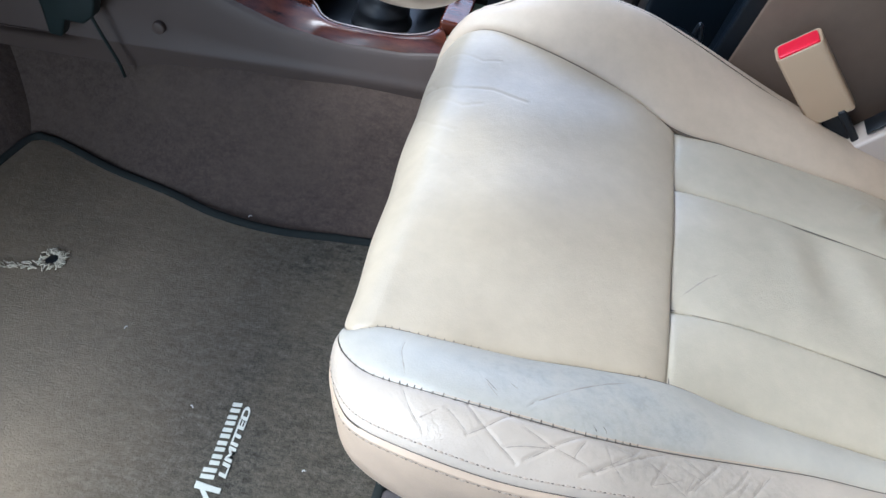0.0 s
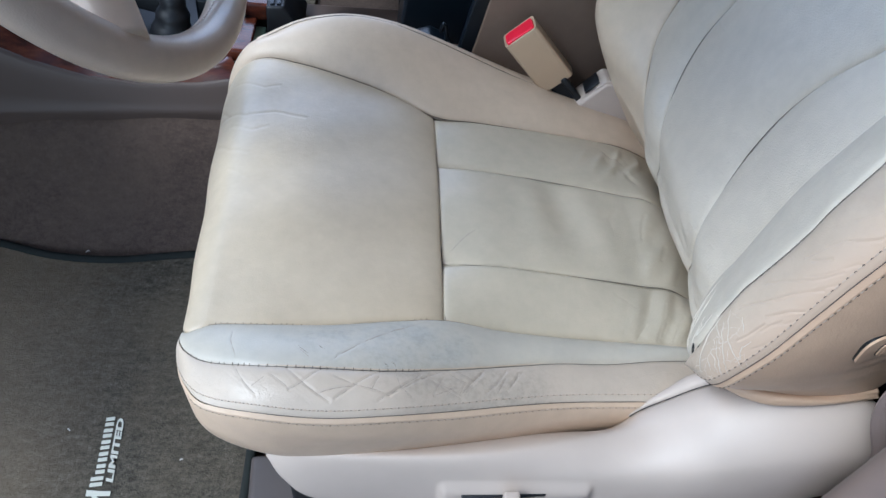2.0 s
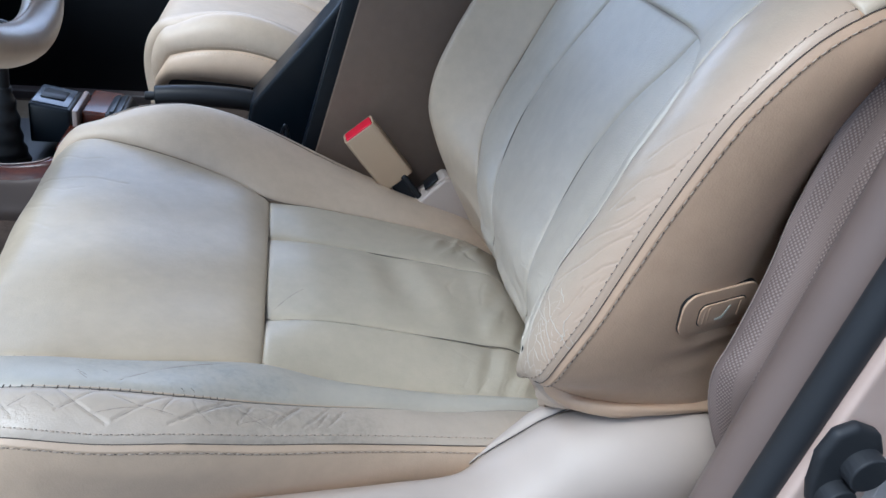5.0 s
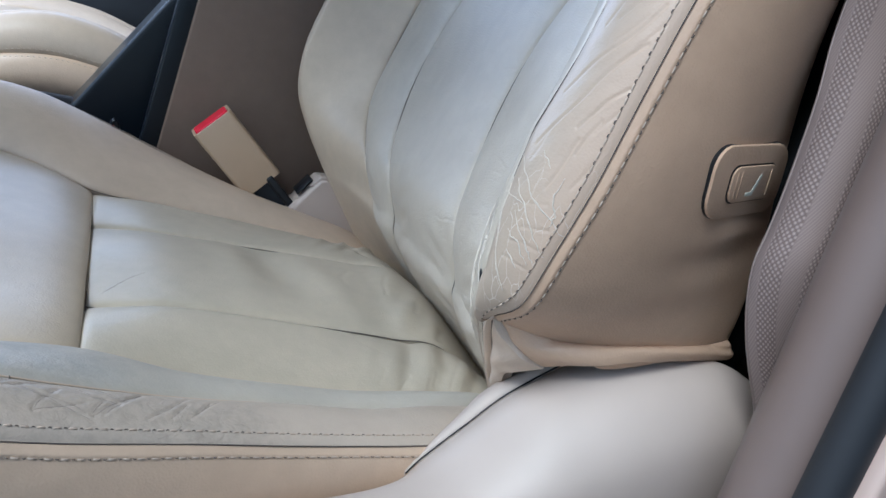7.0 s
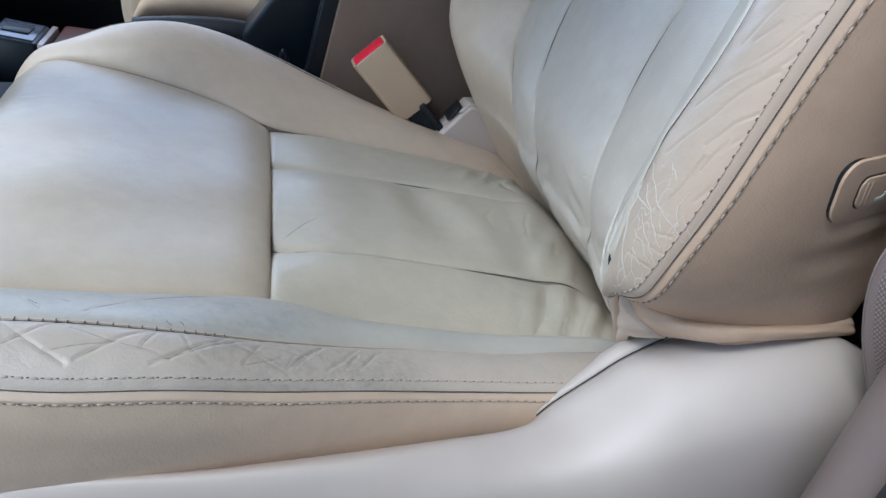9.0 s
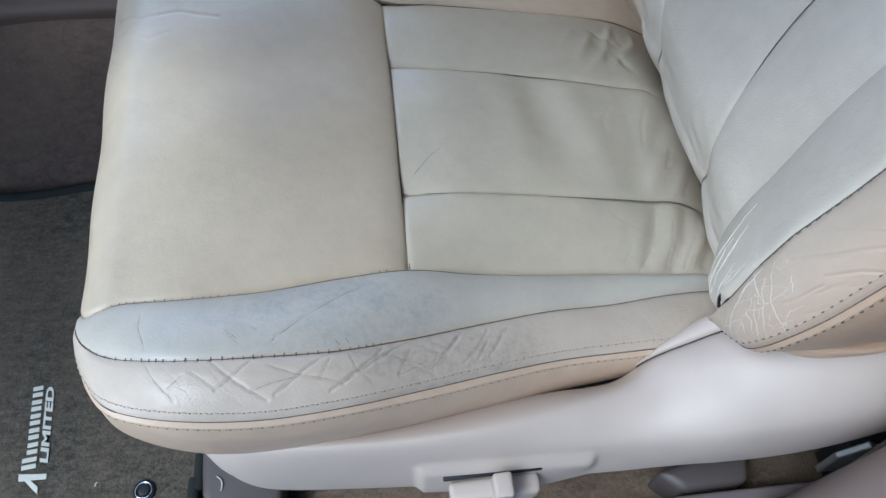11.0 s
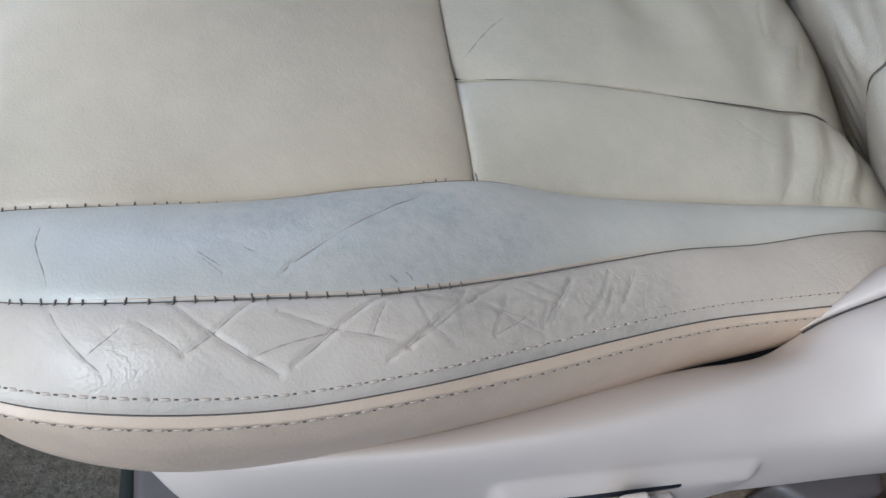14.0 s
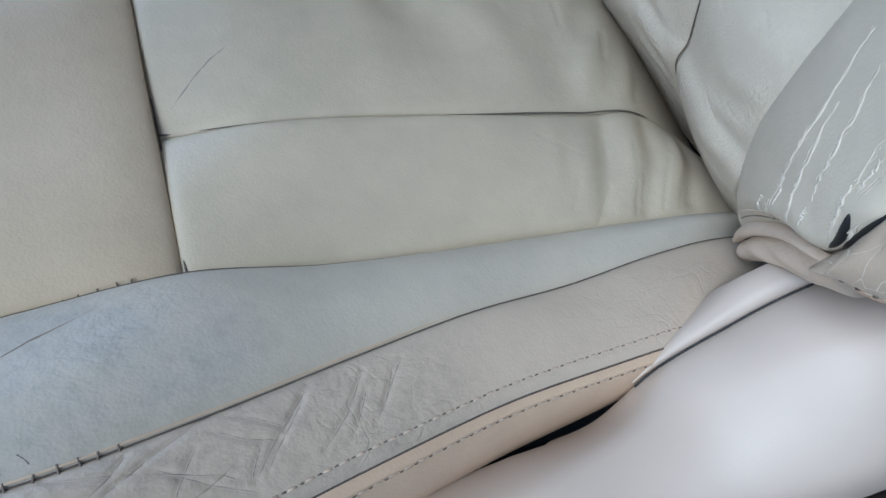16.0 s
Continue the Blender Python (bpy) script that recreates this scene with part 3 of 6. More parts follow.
def worn_lines(name, g, lines, radius, parent, label, seed, mat=None):
    """Bare strands lying in the bottoms of creases, thin and broken, joined into one mesh."""
    r = random.Random(seed)
    flat = g.reshape(-1, 3)
    verts, faces = [], []
    for s, *pts in lines:
        for strand in range(1):
            q = np.array(pts)
            u = np.linspace(0, 1, len(q))
            w = np.linspace(0, 1, 40)
            lx, ly = np.interp(w, u, q[:, 0]), np.interp(w, u, q[:, 1])
            lx, ly = lx - 0.0006 * np.sin(ly * 190 + 1), ly - 0.0006 * np.sin(lx * 170 + 2)
            if strand:
                off = r.choice((-1, 1)) * 0.0011
                lx, ly = lx + off * np.sin(w * 5 + r.uniform(0, 3)), ly + off * np.cos(w * 4 + r.uniform(0, 3))
            p = []
            for x, y in zip(lx, ly):
                d = np.hypot(flat[:, 0] - x, flat[:, 1] - y)
                k = np.argpartition(d, 5)[:5]
                if d[k].min() > 0.0012:
                    continue
                f = 1 / (d[k] + 0.0001)
                p.append((x, y, float((flat[k, 2] * f).sum() / f.sum())))
            if len(p) < 8:
                continue
            p = np.array(p)
            p[2:-2, 2] = np.convolve(p[:, 2], np.ones(5) / 5, "valid")
            n = len(p)
            t = np.gradient(p, axis=0)
            t /= np.linalg.norm(t, axis=1, keepdims=True)
            a = np.cross(t, (0, -0.45, 0.89))
            up = np.cross(a, t)
            ph = r.uniform(0, 6)
            base = len(verts)
            for i in range(n):
                k = radius * (0.45 if strand else 0.75) * min(1, 6 * i / n + 0.1, 6 * (n - 1 - i) / n + 0.1) * (0.75 + 0.35 * math.sin(i * 0.7 + ph))
                for e in range(6):
                    c = 2 * math.pi * e / 6
                    verts.append(p[i] + k * math.cos(c) * a[i] + up[i] * (k * 0.45 * math.sin(c) + 0.00004))
            for i in range(n - 1):
                for e in range(6):
                    f = (e + 1) % 6
                    faces.append((base + i * 6 + e, base + i * 6 + f, base + i * 6 + 6 + f, base + i * 6 + 6 + e))
    me = bpy.data.meshes.new(name)
    me.from_pydata([tuple(v) for v in verts], [], faces)
    me.polygons.foreach_set("use_smooth", [True] * len(faces))
    return tagged(link(name, me, mat or WORN, parent, label), kind="stuff")


def swell(waves):
    """Relief of soft dents and folds: each (x, y, radius_x, radius_y, height, turn)."""
    def relief(g):
        x, y = g[..., 0], g[..., 1]
        out = np.zeros_like(x)
        for cx, cy, rx, ry, h, turn in waves:
            c, s = math.cos(radians(turn)), math.sin(radians(turn))
            a, b = (x - cx) * c + (y - cy) * s, -(x - cx) * s + (y - cy) * c
            out += h * np.exp(-(a / rx) ** 2 - (b / ry) ** 2)
        return out
    return relief


def both(*parts):
    return lambda g: sum(p(g) for p in parts)


def rolled_edge(h):
    """Relief of a narrow roll that runs beside a panel's first edge."""
    return lambda g: h * np.exp(-((np.linalg.norm(g - g[:, :1], axis=2) - 0.0030) / 0.0015) ** 2)


def slump(g):
    """Slow unevenness of worn padding."""
    x, y = g[..., 0], g[..., 1]
    return 0.0012 * np.sin(x * 31 + y * 17) + 0.0008 * np.sin(y * 53 - x * 21 + 1)


def fine_net(g):
    """Many faint crossing creases, as in hide that has been sat over for years."""
    x, y = g[..., 0], g[..., 1]
    r = random.Random(11)
    lines = []
    for k in range(34):
        cx, cy = r.uniform(-0.17, 0.10), 0
        a = r.uniform(0.6, 1.1) * r.choice((-1, 1))
        h = r.uniform(0.006, 0.017)
        my = float(np.interp(cx, (-0.17, -0.1, 0.0, 0.1), (-0.236, -0.24, -0.222, -0.197))) + r.uniform(-0.008, 0.008)
        bend = r.uniform(-0.003, 0.003)
        lines.append((r.uniform(0.25, 0.7), (cx - h * math.cos(a), my - h * math.sin(a)), (cx + bend, my), (cx + h * math.cos(a), my + h * math.sin(a))))
    puff = 0.00035 * np.sin(x * 240 + 190 * y + 2 * np.sin(y * 160)) * np.sin(y * 260 - x * 150) * np.clip((0.06 - x) / 0.05, 0, 1)
    return creases(lines, 0.00018, 0.0005)(g) + 0.3 * puff


seat = thing("driver_seat", (0.05, 0.0, 0.03), "worn beige leather car seat with creased and cracked bolsters", "car seat")
X0 = U(0.0)
panel("thigh_panel", SEAM_IN, SEAM_OUT, THIGH, seat, roll=0.0035, nu=320, nv=260, bulge=0.004, span=(X0, 1), ends=(1, 0), relief=both(slump, creases([
    (0.9, (-0.235, 0.135), (-0.215, 0.098), (-0.20, 0.088), (-0.17, 0.092), (-0.14, 0.089)), (0.8, (-0.235, 0.115), (-0.215, 0.098)), (0.6, (-0.225, 0.06), (-0.205, 0.035), (-0.19, 0.03)),
    (0.5, (-0.215, 0.15), (-0.185, 0.135), (-0.17, 0.14)), (0.5, (-0.21, 0.075), (-0.19, 0.062), (-0.175, 0.068)), (0.4, (-0.205, 0.01), (-0.185, -0.005))], 0.0008, 0.0014)),
    label="smooth beige leather front panel, lightly creased")
FOLDS = both(slump, creases([(0.9, (0.213, -0.080), (0.206, -0.098), (0.199, -0.114), (0.191, -0.133)), (1.1, (0.236, -0.088), (0.231, -0.102), (0.226, -0.116), (0.213, -0.137)), (1.2, (0.258, -0.098), (0.250, -0.116), (0.239, -0.137))], 0.0014, 0.0052),
    swell([(0.2165, -0.108, 0.0055, 0.020, 0.0013, -24), (0.242, -0.112, 0.005, 0.020, 0.0015, -26), (0.189, -0.110, 0.006, 0.020, 0.0008, -22), (0.174, -0.104, 0.005, 0.018, 0.0006, -20)]),
    creases([(1.2, (0.1975, -0.124), (0.190, -0.132), (0.184, -0.139)), (1.1, (0.236, -0.112), (0.2295, -0.125), (0.222, -0.138)), (1, (0.2135, -0.124), (0.206, -0.139)), (1, (0.246, -0.116), (0.238, -0.128), (0.231, -0.139)), (0.8, (0.2085, -0.095), (0.203, -0.108)),
             (0.8, (0.219, -0.120), (0.213, -0.132)), (0.7, (0.222, -0.098), (0.2165, -0.111)), (0.7, (0.181, -0.118), (0.174, -0.131)), (0.6, (0.243, -0.098), (0.239, -0.108)), (0.6, (0.170, -0.090), (0.182, -0.098), (0.190, -0.104))], 0.00028, 0.0012))
panel("insert_strip", SEAM_P2, SEAM_OUT, INSERT, seat, roll=0.005, nu=460, nv=64, bulge=0.004, span=(0, X0), ends=(0, 1), relief=FOLDS, label="outer cushion strip with folds at the rear")
o, g0, n0 = panel("insert_centre", SEAM_P1, SEAM_P2, INSERT, seat, roll=0.005, nu=150, nv=80, bulge=0.005, span=(0, X0), ends=(0, 1), relief=both(slump, swell([
    (0.13, 0.005, 0.018, 0.05, -0.003, 10), (0.10, 0.0, 0.016, 0.05, 0.002, 5), (0.165, -0.01, 0.016, 0.05, 0.0025, 12), (0.215, -0.05, 0.01, 0.022, 0.004, -20), (0.225, -0.02, 0.008, 0.03, -0.003, -25), (0.238, -0.055, 0.006, 0.018, 0.002, -25)]),
    creases([(1, (0.234, -0.030), (0.226, -0.047)), (0.9, (0.247, -0.052), (0.239, -0.072)), (0.7, (0.222, 0.012), (0.214, -0.008), (0.212, -0.022)), (0.6, (0.19, 0.018), (0.181, 0.002), (0.18, -0.012))], 0.0009, 0.0011)))
panel("insert_strip", SEAM_IN, SEAM_P1, INSERT, seat, roll=0.005, nu=150, nv=44, bulge=0.004, span=(0, X0), ends=(0, 1), relief=both(
    swell([(0.172, 0.112, 0.0035, 0.016, 0.0016, -35), (0.187, 0.10, 0.004, 0.02, 0.0024, -28), (0.201, 0.085, 0.0034, 0.018, 0.0028, -42), (0.213, 0.115, 0.0034, 0.022, 0.0032, -22), (0.226, 0.092, 0.0034, 0.02, 0.0032, -38), (0.206, 0.118, 0.003, 0.012, -0.0026, 32), (0.238, 0.115, 0.003, 0.02, 0.0026, -18), (0.219, 0.074, 0.003, 0.012, -0.0022, 25)]), slump, creases([(1, (0.178, 0.13), (0.196, 0.108), (0.205, 0.08)), (1, (0.205, 0.135), (0.214, 0.11), (0.222, 0.085)), (0.8, (0.192, 0.09), (0.208, 0.104), (0.215, 0.125)), (1, (0.228, 0.135), (0.222, 0.118), (0.226, 0.098)), (0.9, (0.215, 0.135), (0.226, 0.12), (0.24, 0.11))], 0.0005, 0.0024)))
worn_lines("worn_crease", g0, [(0.8, (0.0075, -0.0595), (0.0182, -0.0459), (0.027, -0.037), (0.0362, -0.030))], 0.0005, seat, "short dark crease in the cushion centre", 9)
TOP_CREASES = [
    (1.2, (-0.093, -0.2154), (-0.090, -0.211), (-0.070, -0.1926), (-0.045, -0.1716), (-0.025, -0.160)), (0.7, (-0.1755, -0.185), (-0.1744, -0.195), (-0.1688, -0.2144)), (0.8, (-0.120, -0.206), (-0.112, -0.2144)),
    (0.5, (-0.1056, -0.201), (-0.094, -0.210)), (0.5, (-0.06, -0.166), (-0.04, -0.160), (-0.02, -0.152)), (0.5, (-0.012, -0.150), (-0.03, -0.166), (-0.05, -0.176)), (0.4, (-0.02, -0.17), (0.02, -0.165))]
o, g1, n1 = panel("bolster_top", SEAM_OUT, SEAM_2, GREY, seat, nu=700, nv=60, bulge=0.006, calm=(0.58, 0.80, 0.8), proud=True, relief=creases(TOP_CREASES), label="grey soiled leather strip of the bolster")
worn_lines("worn_crease", g1, TOP_CREASES[:3], 0.0005, seat, "grey worn lines along the creases", 6)
SCUFFS = [(0.5, (-0.121, -0.203), (-0.117, -0.207), (-0.113, -0.2105)), (0.5, (-0.054, -0.2135), (-0.0525, -0.2150), (-0.051, -0.2165)), (0.5, (-0.105, -0.2015), (-0.103, -0.2035), (-0.101, -0.205)), (0.5, (-0.048, -0.2110), (-0.046, -0.2128), (-0.045, -0.2145))]
worn_lines("scuff", g1, SCUFFS, 0.00025, seat, "small dark scuffs in the leather", 8, SHADE_GRIME)
ticks("stitching", SEAM_OUT, (0.45, 0.86), DARK_THREAD, seat, (0.1, 1, 0.2), length=0.0026, pitch=0.0056, radius=0.00036, seed=2, lift=0.0004)
SIDE_CREASES = [
    (0.9, (-0.1687, -0.2196), (-0.160, -0.2344), (-0.1548, -0.2411), (-0.149, -0.2466)), (0.7, (-0.143, -0.2333), (-0.154, -0.2404)), (0.7, (-0.1385, -0.2318), (-0.1247, -0.2434)),
    (1.2, (-0.1282, -0.2248), (-0.1146, -0.2373), (-0.1051, -0.2451), (-0.0946, -0.2513)), (1.1, (-0.1005, -0.2246), (-0.1155, -0.2373), (-0.1248, -0.2441)),
    (1.3, (-0.051, -0.219), (-0.0749, -0.2358), (-0.0905, -0.2485)), (1.1, (-0.093, -0.2307), (-0.0759, -0.2359), (-0.0496, -0.242)), (0.9, (-0.076, -0.2368), (-0.1034, -0.2455)),
    (1.0, (-0.0235, -0.217), (-0.0283, -0.2236), (-0.0449, -0.2369), (-0.050, -0.2416)), (0.7, (-0.056, -0.2266), (-0.0631, -0.2393)), (0.8, (-0.0424, -0.2191), (-0.0269, -0.2222), (0.0, -0.2259), (0.0055, -0.2293)),
    (0.8, (-0.0062, -0.2174), (-0.014, -0.2347)), (0.8, (0.003, -0.2072), (0.0194, -0.2162)), (0.9, (0.0274, -0.2056), (0.0128, -0.228)), (0.7, (0.0118, -0.2203), (0.0077, -0.2295)), (0.8, (0.0479, -0.207), (0.0397, -0.2212)),
    (0.6, (0.06, -0.20), (0.052, -0.214)), (1.2, (-0.058, -0.247), (-0.042, -0.236), (-0.024, -0.224), (-0.002, -0.206)), (0.8, (-0.02, -0.221), (-0.006, -0.227), (0.009, -0.233)), (0.7, (-0.014, -0.235), (0.004, -0.224)),
    (1.0, (0.009, -0.23), (0.018, -0.217), (0.031, -0.2)), (1.0, (0.03, -0.224), (0.039, -0.214), (0.05, -0.199)), (0.8, (0.048, -0.219), (0.065, -0.196)), (0.7, (-0.044, -0.222), (-0.04, -0.233), (-0.032, -0.24)), (0.7, (-0.002, -0.212), (0.008, -0.218), (0.018, -0.22))]
o, g2, n2 = panel("bolster_side", SEAM_2, PIPE_OUT, STRIP, seat, out=(0, -0.7, 0.7), nu=900, nv=70, bulge=0.005, edges=(1, 0.8), calm=(0.58, 0.80, 0.8), proud=True, relief=both(creases(SIDE_CREASES, 0.00046, 0.0010), fine_net),
    label="creased leather side strip of the bolster")
worn_lines("worn_crease", g2, SIDE_CREASES, 0.00036, seat, "tan lines where the coat has worn off the creases", 5)
stitches("stitching", g2, n2, -1, 0.006, THREAD, seat, span=(0.08, 0.93))
stitches("stitch_hole", g2, n2, -1, 0.006, DARK_THREAD, seat, length=0.0018, radius=0.00022, span=(0.08, 0.93), phase=0.67, lift=0.0004)
ticks("stitching", SEAM_2, (0.46, 0.84), DARK_THREAD, seat, (0.05, 1, 0.3), length=0.0030, pitch=0.0060, radius=0.00036, seed=3, up=(0, -0.3, 0.95), lift=0.0006)
tube("seam_welt", (SEAM_2(np.linspace(0.30, 0.66, 50)) + np.array([0, 0.0011, 0.0005])).tolist(), 0.0005, TAN, seat, "paler rolled edge along the seam", samples=200, segments=8, scale=lambda u: 0.15 + 0.85 * min(1.0, 5 * (1 - u), 8 * u + 0.1))
o, g3, n3 = panel("bolster_skirt", PIPE_OUT, HEM_OUT, SKIRT, seat, out=(0, -1, 0), nu=260, nv=90, bulge=0.006, edges=(0.8, 1), calm=(0.62, 0.80, 0.7), relief=both(rolled_edge(0.0009), lambda g: 0.0012 * np.sin(g[..., 0] * 34 + g[..., 2] * 60 + 0.6) * np.clip((0.25 - g[..., 2]) / 0.02, 0, 1)), label="tan vinyl skirt under the piped seam")
stitches("stitching", g3, n3, 0, 0.006, THREAD, seat, span=(0.08, 0.93))
stitches("stitch_hole", g3, n3, 0, 0.006, DARK_THREAD, seat, length=0.0018, radius=0.00022, span=(0.08, 0.93), phase=0.67, lift=0.0004)
o, g4, n4 = panel("inner_bolster", RIDGE, SEAM_IN, TAN, seat, nu=150, nv=50, bulge=0.008, relief=slump, label="raised inner bolster of tan leather")
panel("inner_bolster_side", PIPE_IN, RIDGE, TAN, seat, out=(0, 1, 0.4), nu=120, nv=24, bulge=0.010)
panel("inner_skirt", HEM_IN, PIPE_IN, SKIRT, seat, out=(0, 1, 0), nu=80, nv=12, bulge=0.008)
part("cushion_pan", box(-0.19, 0.26, -0.19, 0.24, 0.11, 0.15, 0.01), BLACK, seat)

# backrest: curves from the bottom upwards, by height
HEIGHTS = (0.13, 0.22, 0.25, 0.285, 0.32, 0.36, 0.40, 0.44, 0.49, 0.55, 0.62, 0.70, 0.78)


def face(z):
    return float(np.interp(z, (0.13, 0.17, 0.20, 0.22, 0.24, 0.26, 0.288, 0.7, 0.8), (0.312, 0.276, 0.254, 0.244, 0.238, 0.232, 0.230, 0.416, 0.47)))


def rise(ys, dx):
    return curve([(face(z) + d, y, z) for z, y, d in zip(HEIGHTS, ys, dx)])


B_A = rise((0.075, 0.085, 0.10, 0.125, 0.170, 0.186, 0.191, 0.191, 0.188, 0.185, 0.18, 0.175, 0.17), (0,) * 13)
B_B = rise((0.045, 0.043, 0.042, 0.052, 0.085, 0.103, 0.103, 0.095, 0.080, 0.07, 0.06, 0.05, 0.05), (0,) * 13)
B_C = rise((-0.085, -0.088, -0.092, -0.090, -0.074, -0.061, -0.058, -0.067, -0.090, -0.10, -0.105, -0.105, -0.105), (0,) * 13)
B_S = rise((-0.155, -0.160, -0.163, -0.159, -0.154, -0.150, -0.148, -0.148, -0.150, -0.15, -0.15, -0.15, -0.15), (-0.008, -0.008, -0.008, -0.008, -0.010, -0.014, -0.018, -0.020, -0.021, -0.021, -0.021, -0.021, -0.021))


def bolster_x(z):
    return float(np.interp(z, (0.13, 0.19, 0.25, 0.2855, 0.298, 0.32, 0.36, 0.385, 0.42, 0.457, 0.494, 0.515, 0.54, 0.555, 0.568, 0.60, 0.70, 0.78),
                           (0.275, 0.24, 0.208, 0.192, 0.1858, 0.182, 0.186, 0.193, 0.210, 0.225, 0.246, 0.260, 0.278, 0.293, 0.314, 0.335, 0.385, 0.43)))


def bolster_y(z):
    return float(np.interp(z, (0.15, 0.22, 0.25, 0.2855, 0.298, 0.32, 0.36, 0.44, 0.49, 0.52, 0.568, 0.62, 0.70, 0.78), (-0.19, -0.203, -0.214, -0.2262, -0.2305, -0.234, -0.234, -0.231, -0.224, -0.214, -0.207, -0.195, -0.19, -0.18)))


def edge_s(z0, z1):
    return lambda u: B_S(np.interp(np.atleast_1d(u), (0, 1), (np.interp(z0, HEIGHTS, np.arange(13)) / 12, np.interp(z1, HEIGHTS, np.arange(13)) / 12)))


def edge_d(z0, z1, n=40):
    return curve([(bolster_x(z), bolster_y(z), z) for z in np.linspace(z0, z1, n)])


def edge_c(z0, z1, n=13):
    return lambda u: B_C(np.interp(np.atleast_1d(u), (0, 1), (np.interp(z0, HEIGHTS, np.arange(13)) / 12, np.interp(z1, HEIGHTS, np.arange(13)) / 12)))


def edge_b(z0, z1):
    return lambda u: B_B(np.interp(np.atleast_1d(u), (0, 1), (np.interp(z0, HEIGHTS, np.arange(13)) / 12, np.interp(z1, HEIGHTS, np.arange(13)) / 12)))


B_D2 = edge_d(0.15, 0.78, 26)
B_F = curve([(0.1922, -0.2265, 0.2853), (0.1885, -0.2385, 0.2920), (0.187, -0.2545, 0.302), (0.188, -0.263, 0.3125), (0.192, -0.2695, 0.334), (0.203, -0.274, 0.368), (0.216, -0.275, 0.408), (0.230, -0.275, 0.447), (0.250, -0.275, 0.495),
             (0.266, -0.275, 0.522), (0.286, -0.274, 0.546), (0.308, -0.272, 0.562), (0.335, -0.268, 0.572), (0.42, -0.25, 0.585)])
def back_relief(g):
    """Soft puckers along the backrest."""
    y, z = g[..., 1], g[..., 2]
    low = np.clip((0.33 - z) / 0.08, 0, 1)
    return 0.0008 * np.sin(y * 47 + z * 38) + 0.0006 * low * np.sin(z * 330 + 3 * np.sin(y * 45)) * np.clip(np.sin(y * 85 + 1), 0, 1)


def pinches(seed, count, c, y_off, z_span):
    """Clusters of short level wrinkles beside a backrest seam."""
    r = random.Random(seed)
    lines = []
    for k in range(count):
        z = r.uniform(*z_span)
        y = float(c(np.interp(z, HEIGHTS, np.arange(13)) / 12)[0][1]) + y_off * r.uniform(0.1, 1.0)
        h, t = r.uniform(0.003, 0.009), r.uniform(-0.25, 0.35)
        lines.append((r.uniform(0.4, 1.0), (y - h, z - h * t), (y, z + r.uniform(-0.001, 0.001)), (y + h, z + h * t)))
    return creases(lines, 0.0003, 0.0007, (1, 2))


def slack(g):
    """Faint slanting slack of the bolster leather."""
    y, z = g[..., 1], g[..., 2]
    t = z + 0.9 * (y + 0.25)
    high = np.clip((z - 0.30) / 0.05, 0, 1) * np.clip((0.56 - z) / 0.08, 0, 1) * np.clip((-y - 0.232) / 0.008, 0, 1) * np.clip((y + 0.272) / 0.006, 0, 1)
    return -0.0001 * np.sin(t * 420 + 2.2 * np.sin(z * 45)) * high


bolster_relief = both(slack, creases([
    (1.2, (-0.262, 0.384), (-0.257, 0.361)), (1.5, (-0.2685, 0.427), (-0.257, 0.4076), (-0.2416, 0.3765)), (1.3, (-0.271, 0.409), (-0.2646, 0.402), (-0.2588, 0.388)), (1.3, (-0.268, 0.443), (-0.260, 0.4265), (-0.2495, 0.4124), (-0.24, 0.40)),
    (1.1, (-0.2666, 0.3934), (-0.263, 0.378)), (1.2, (-0.2584, 0.444), (-0.2506, 0.4336)), (1.0, (-0.266, 0.47), (-0.255, 0.455), (-0.245, 0.43)), (0.8, (-0.268, 0.50), (-0.256, 0.48), (-0.248, 0.465)),
    (0.7, (-0.266, 0.335), (-0.258, 0.337), (-0.25, 0.335)), (0.7, (-0.266, 0.345), (-0.255, 0.343)), (0.7, (-0.262, 0.326), (-0.25, 0.328)), (0.6, (-0.262, 0.355), (-0.25, 0.352)), (0.9, (-0.270, 0.452), (-0.2625, 0.436), (-0.2555, 0.425)), (0.8, (-0.2705, 0.436), (-0.266, 0.425)), (0.8, (-0.2705, 0.399), (-0.2665, 0.388)), (0.9, (-0.2705, 0.483), (-0.2645, 0.467), (-0.2595, 0.459)), (0.7, (-0.252, 0.398), (-0.246, 0.385), (-0.243, 0.37)), (0.7, (-0.2705, 0.375), (-0.2665, 0.364))], 0.00042, 0.0007, (1, 2)))


B_IN = curve([(bolster_x(z) + 0.004, y, z) for z, y in zip(HEIGHTS, (0.20, 0.205, 0.212, 0.22, 0.226, 0.230, 0.232, 0.232, 0.230, 0.225, 0.215, 0.20, 0.19))])
B_IN2 = curve([(bolster_x(z) + 0.03, y, z) for z, y in zip(HEIGHTS, (0.225, 0.232, 0.24, 0.248, 0.254, 0.258, 0.260, 0.260, 0.256, 0.25, 0.24, 0.225, 0.21))])
B_IN3 = curve([(face(z) + 0.13, y, z) for z, y in zip(HEIGHTS, (0.22, 0.228, 0.235, 0.242, 0.248, 0.252, 0.254, 0.254, 0.25, 0.244, 0.234, 0.22, 0.205))])
FRONT = (-0.9, 0, 0.4)
panel("back_panel", edge_b(0.13, 0.507), edge_c(0.13, 0.507), BACK, seat, out=FRONT, nu=460, nv=120, bulge=0.003, ends=(0, 1), relief=both(back_relief, pinches(3, 16, B_C, 0.022, (0.23, 0.42)), pinches(4, 14, B_B, -0.022, (0.24, 0.40))))
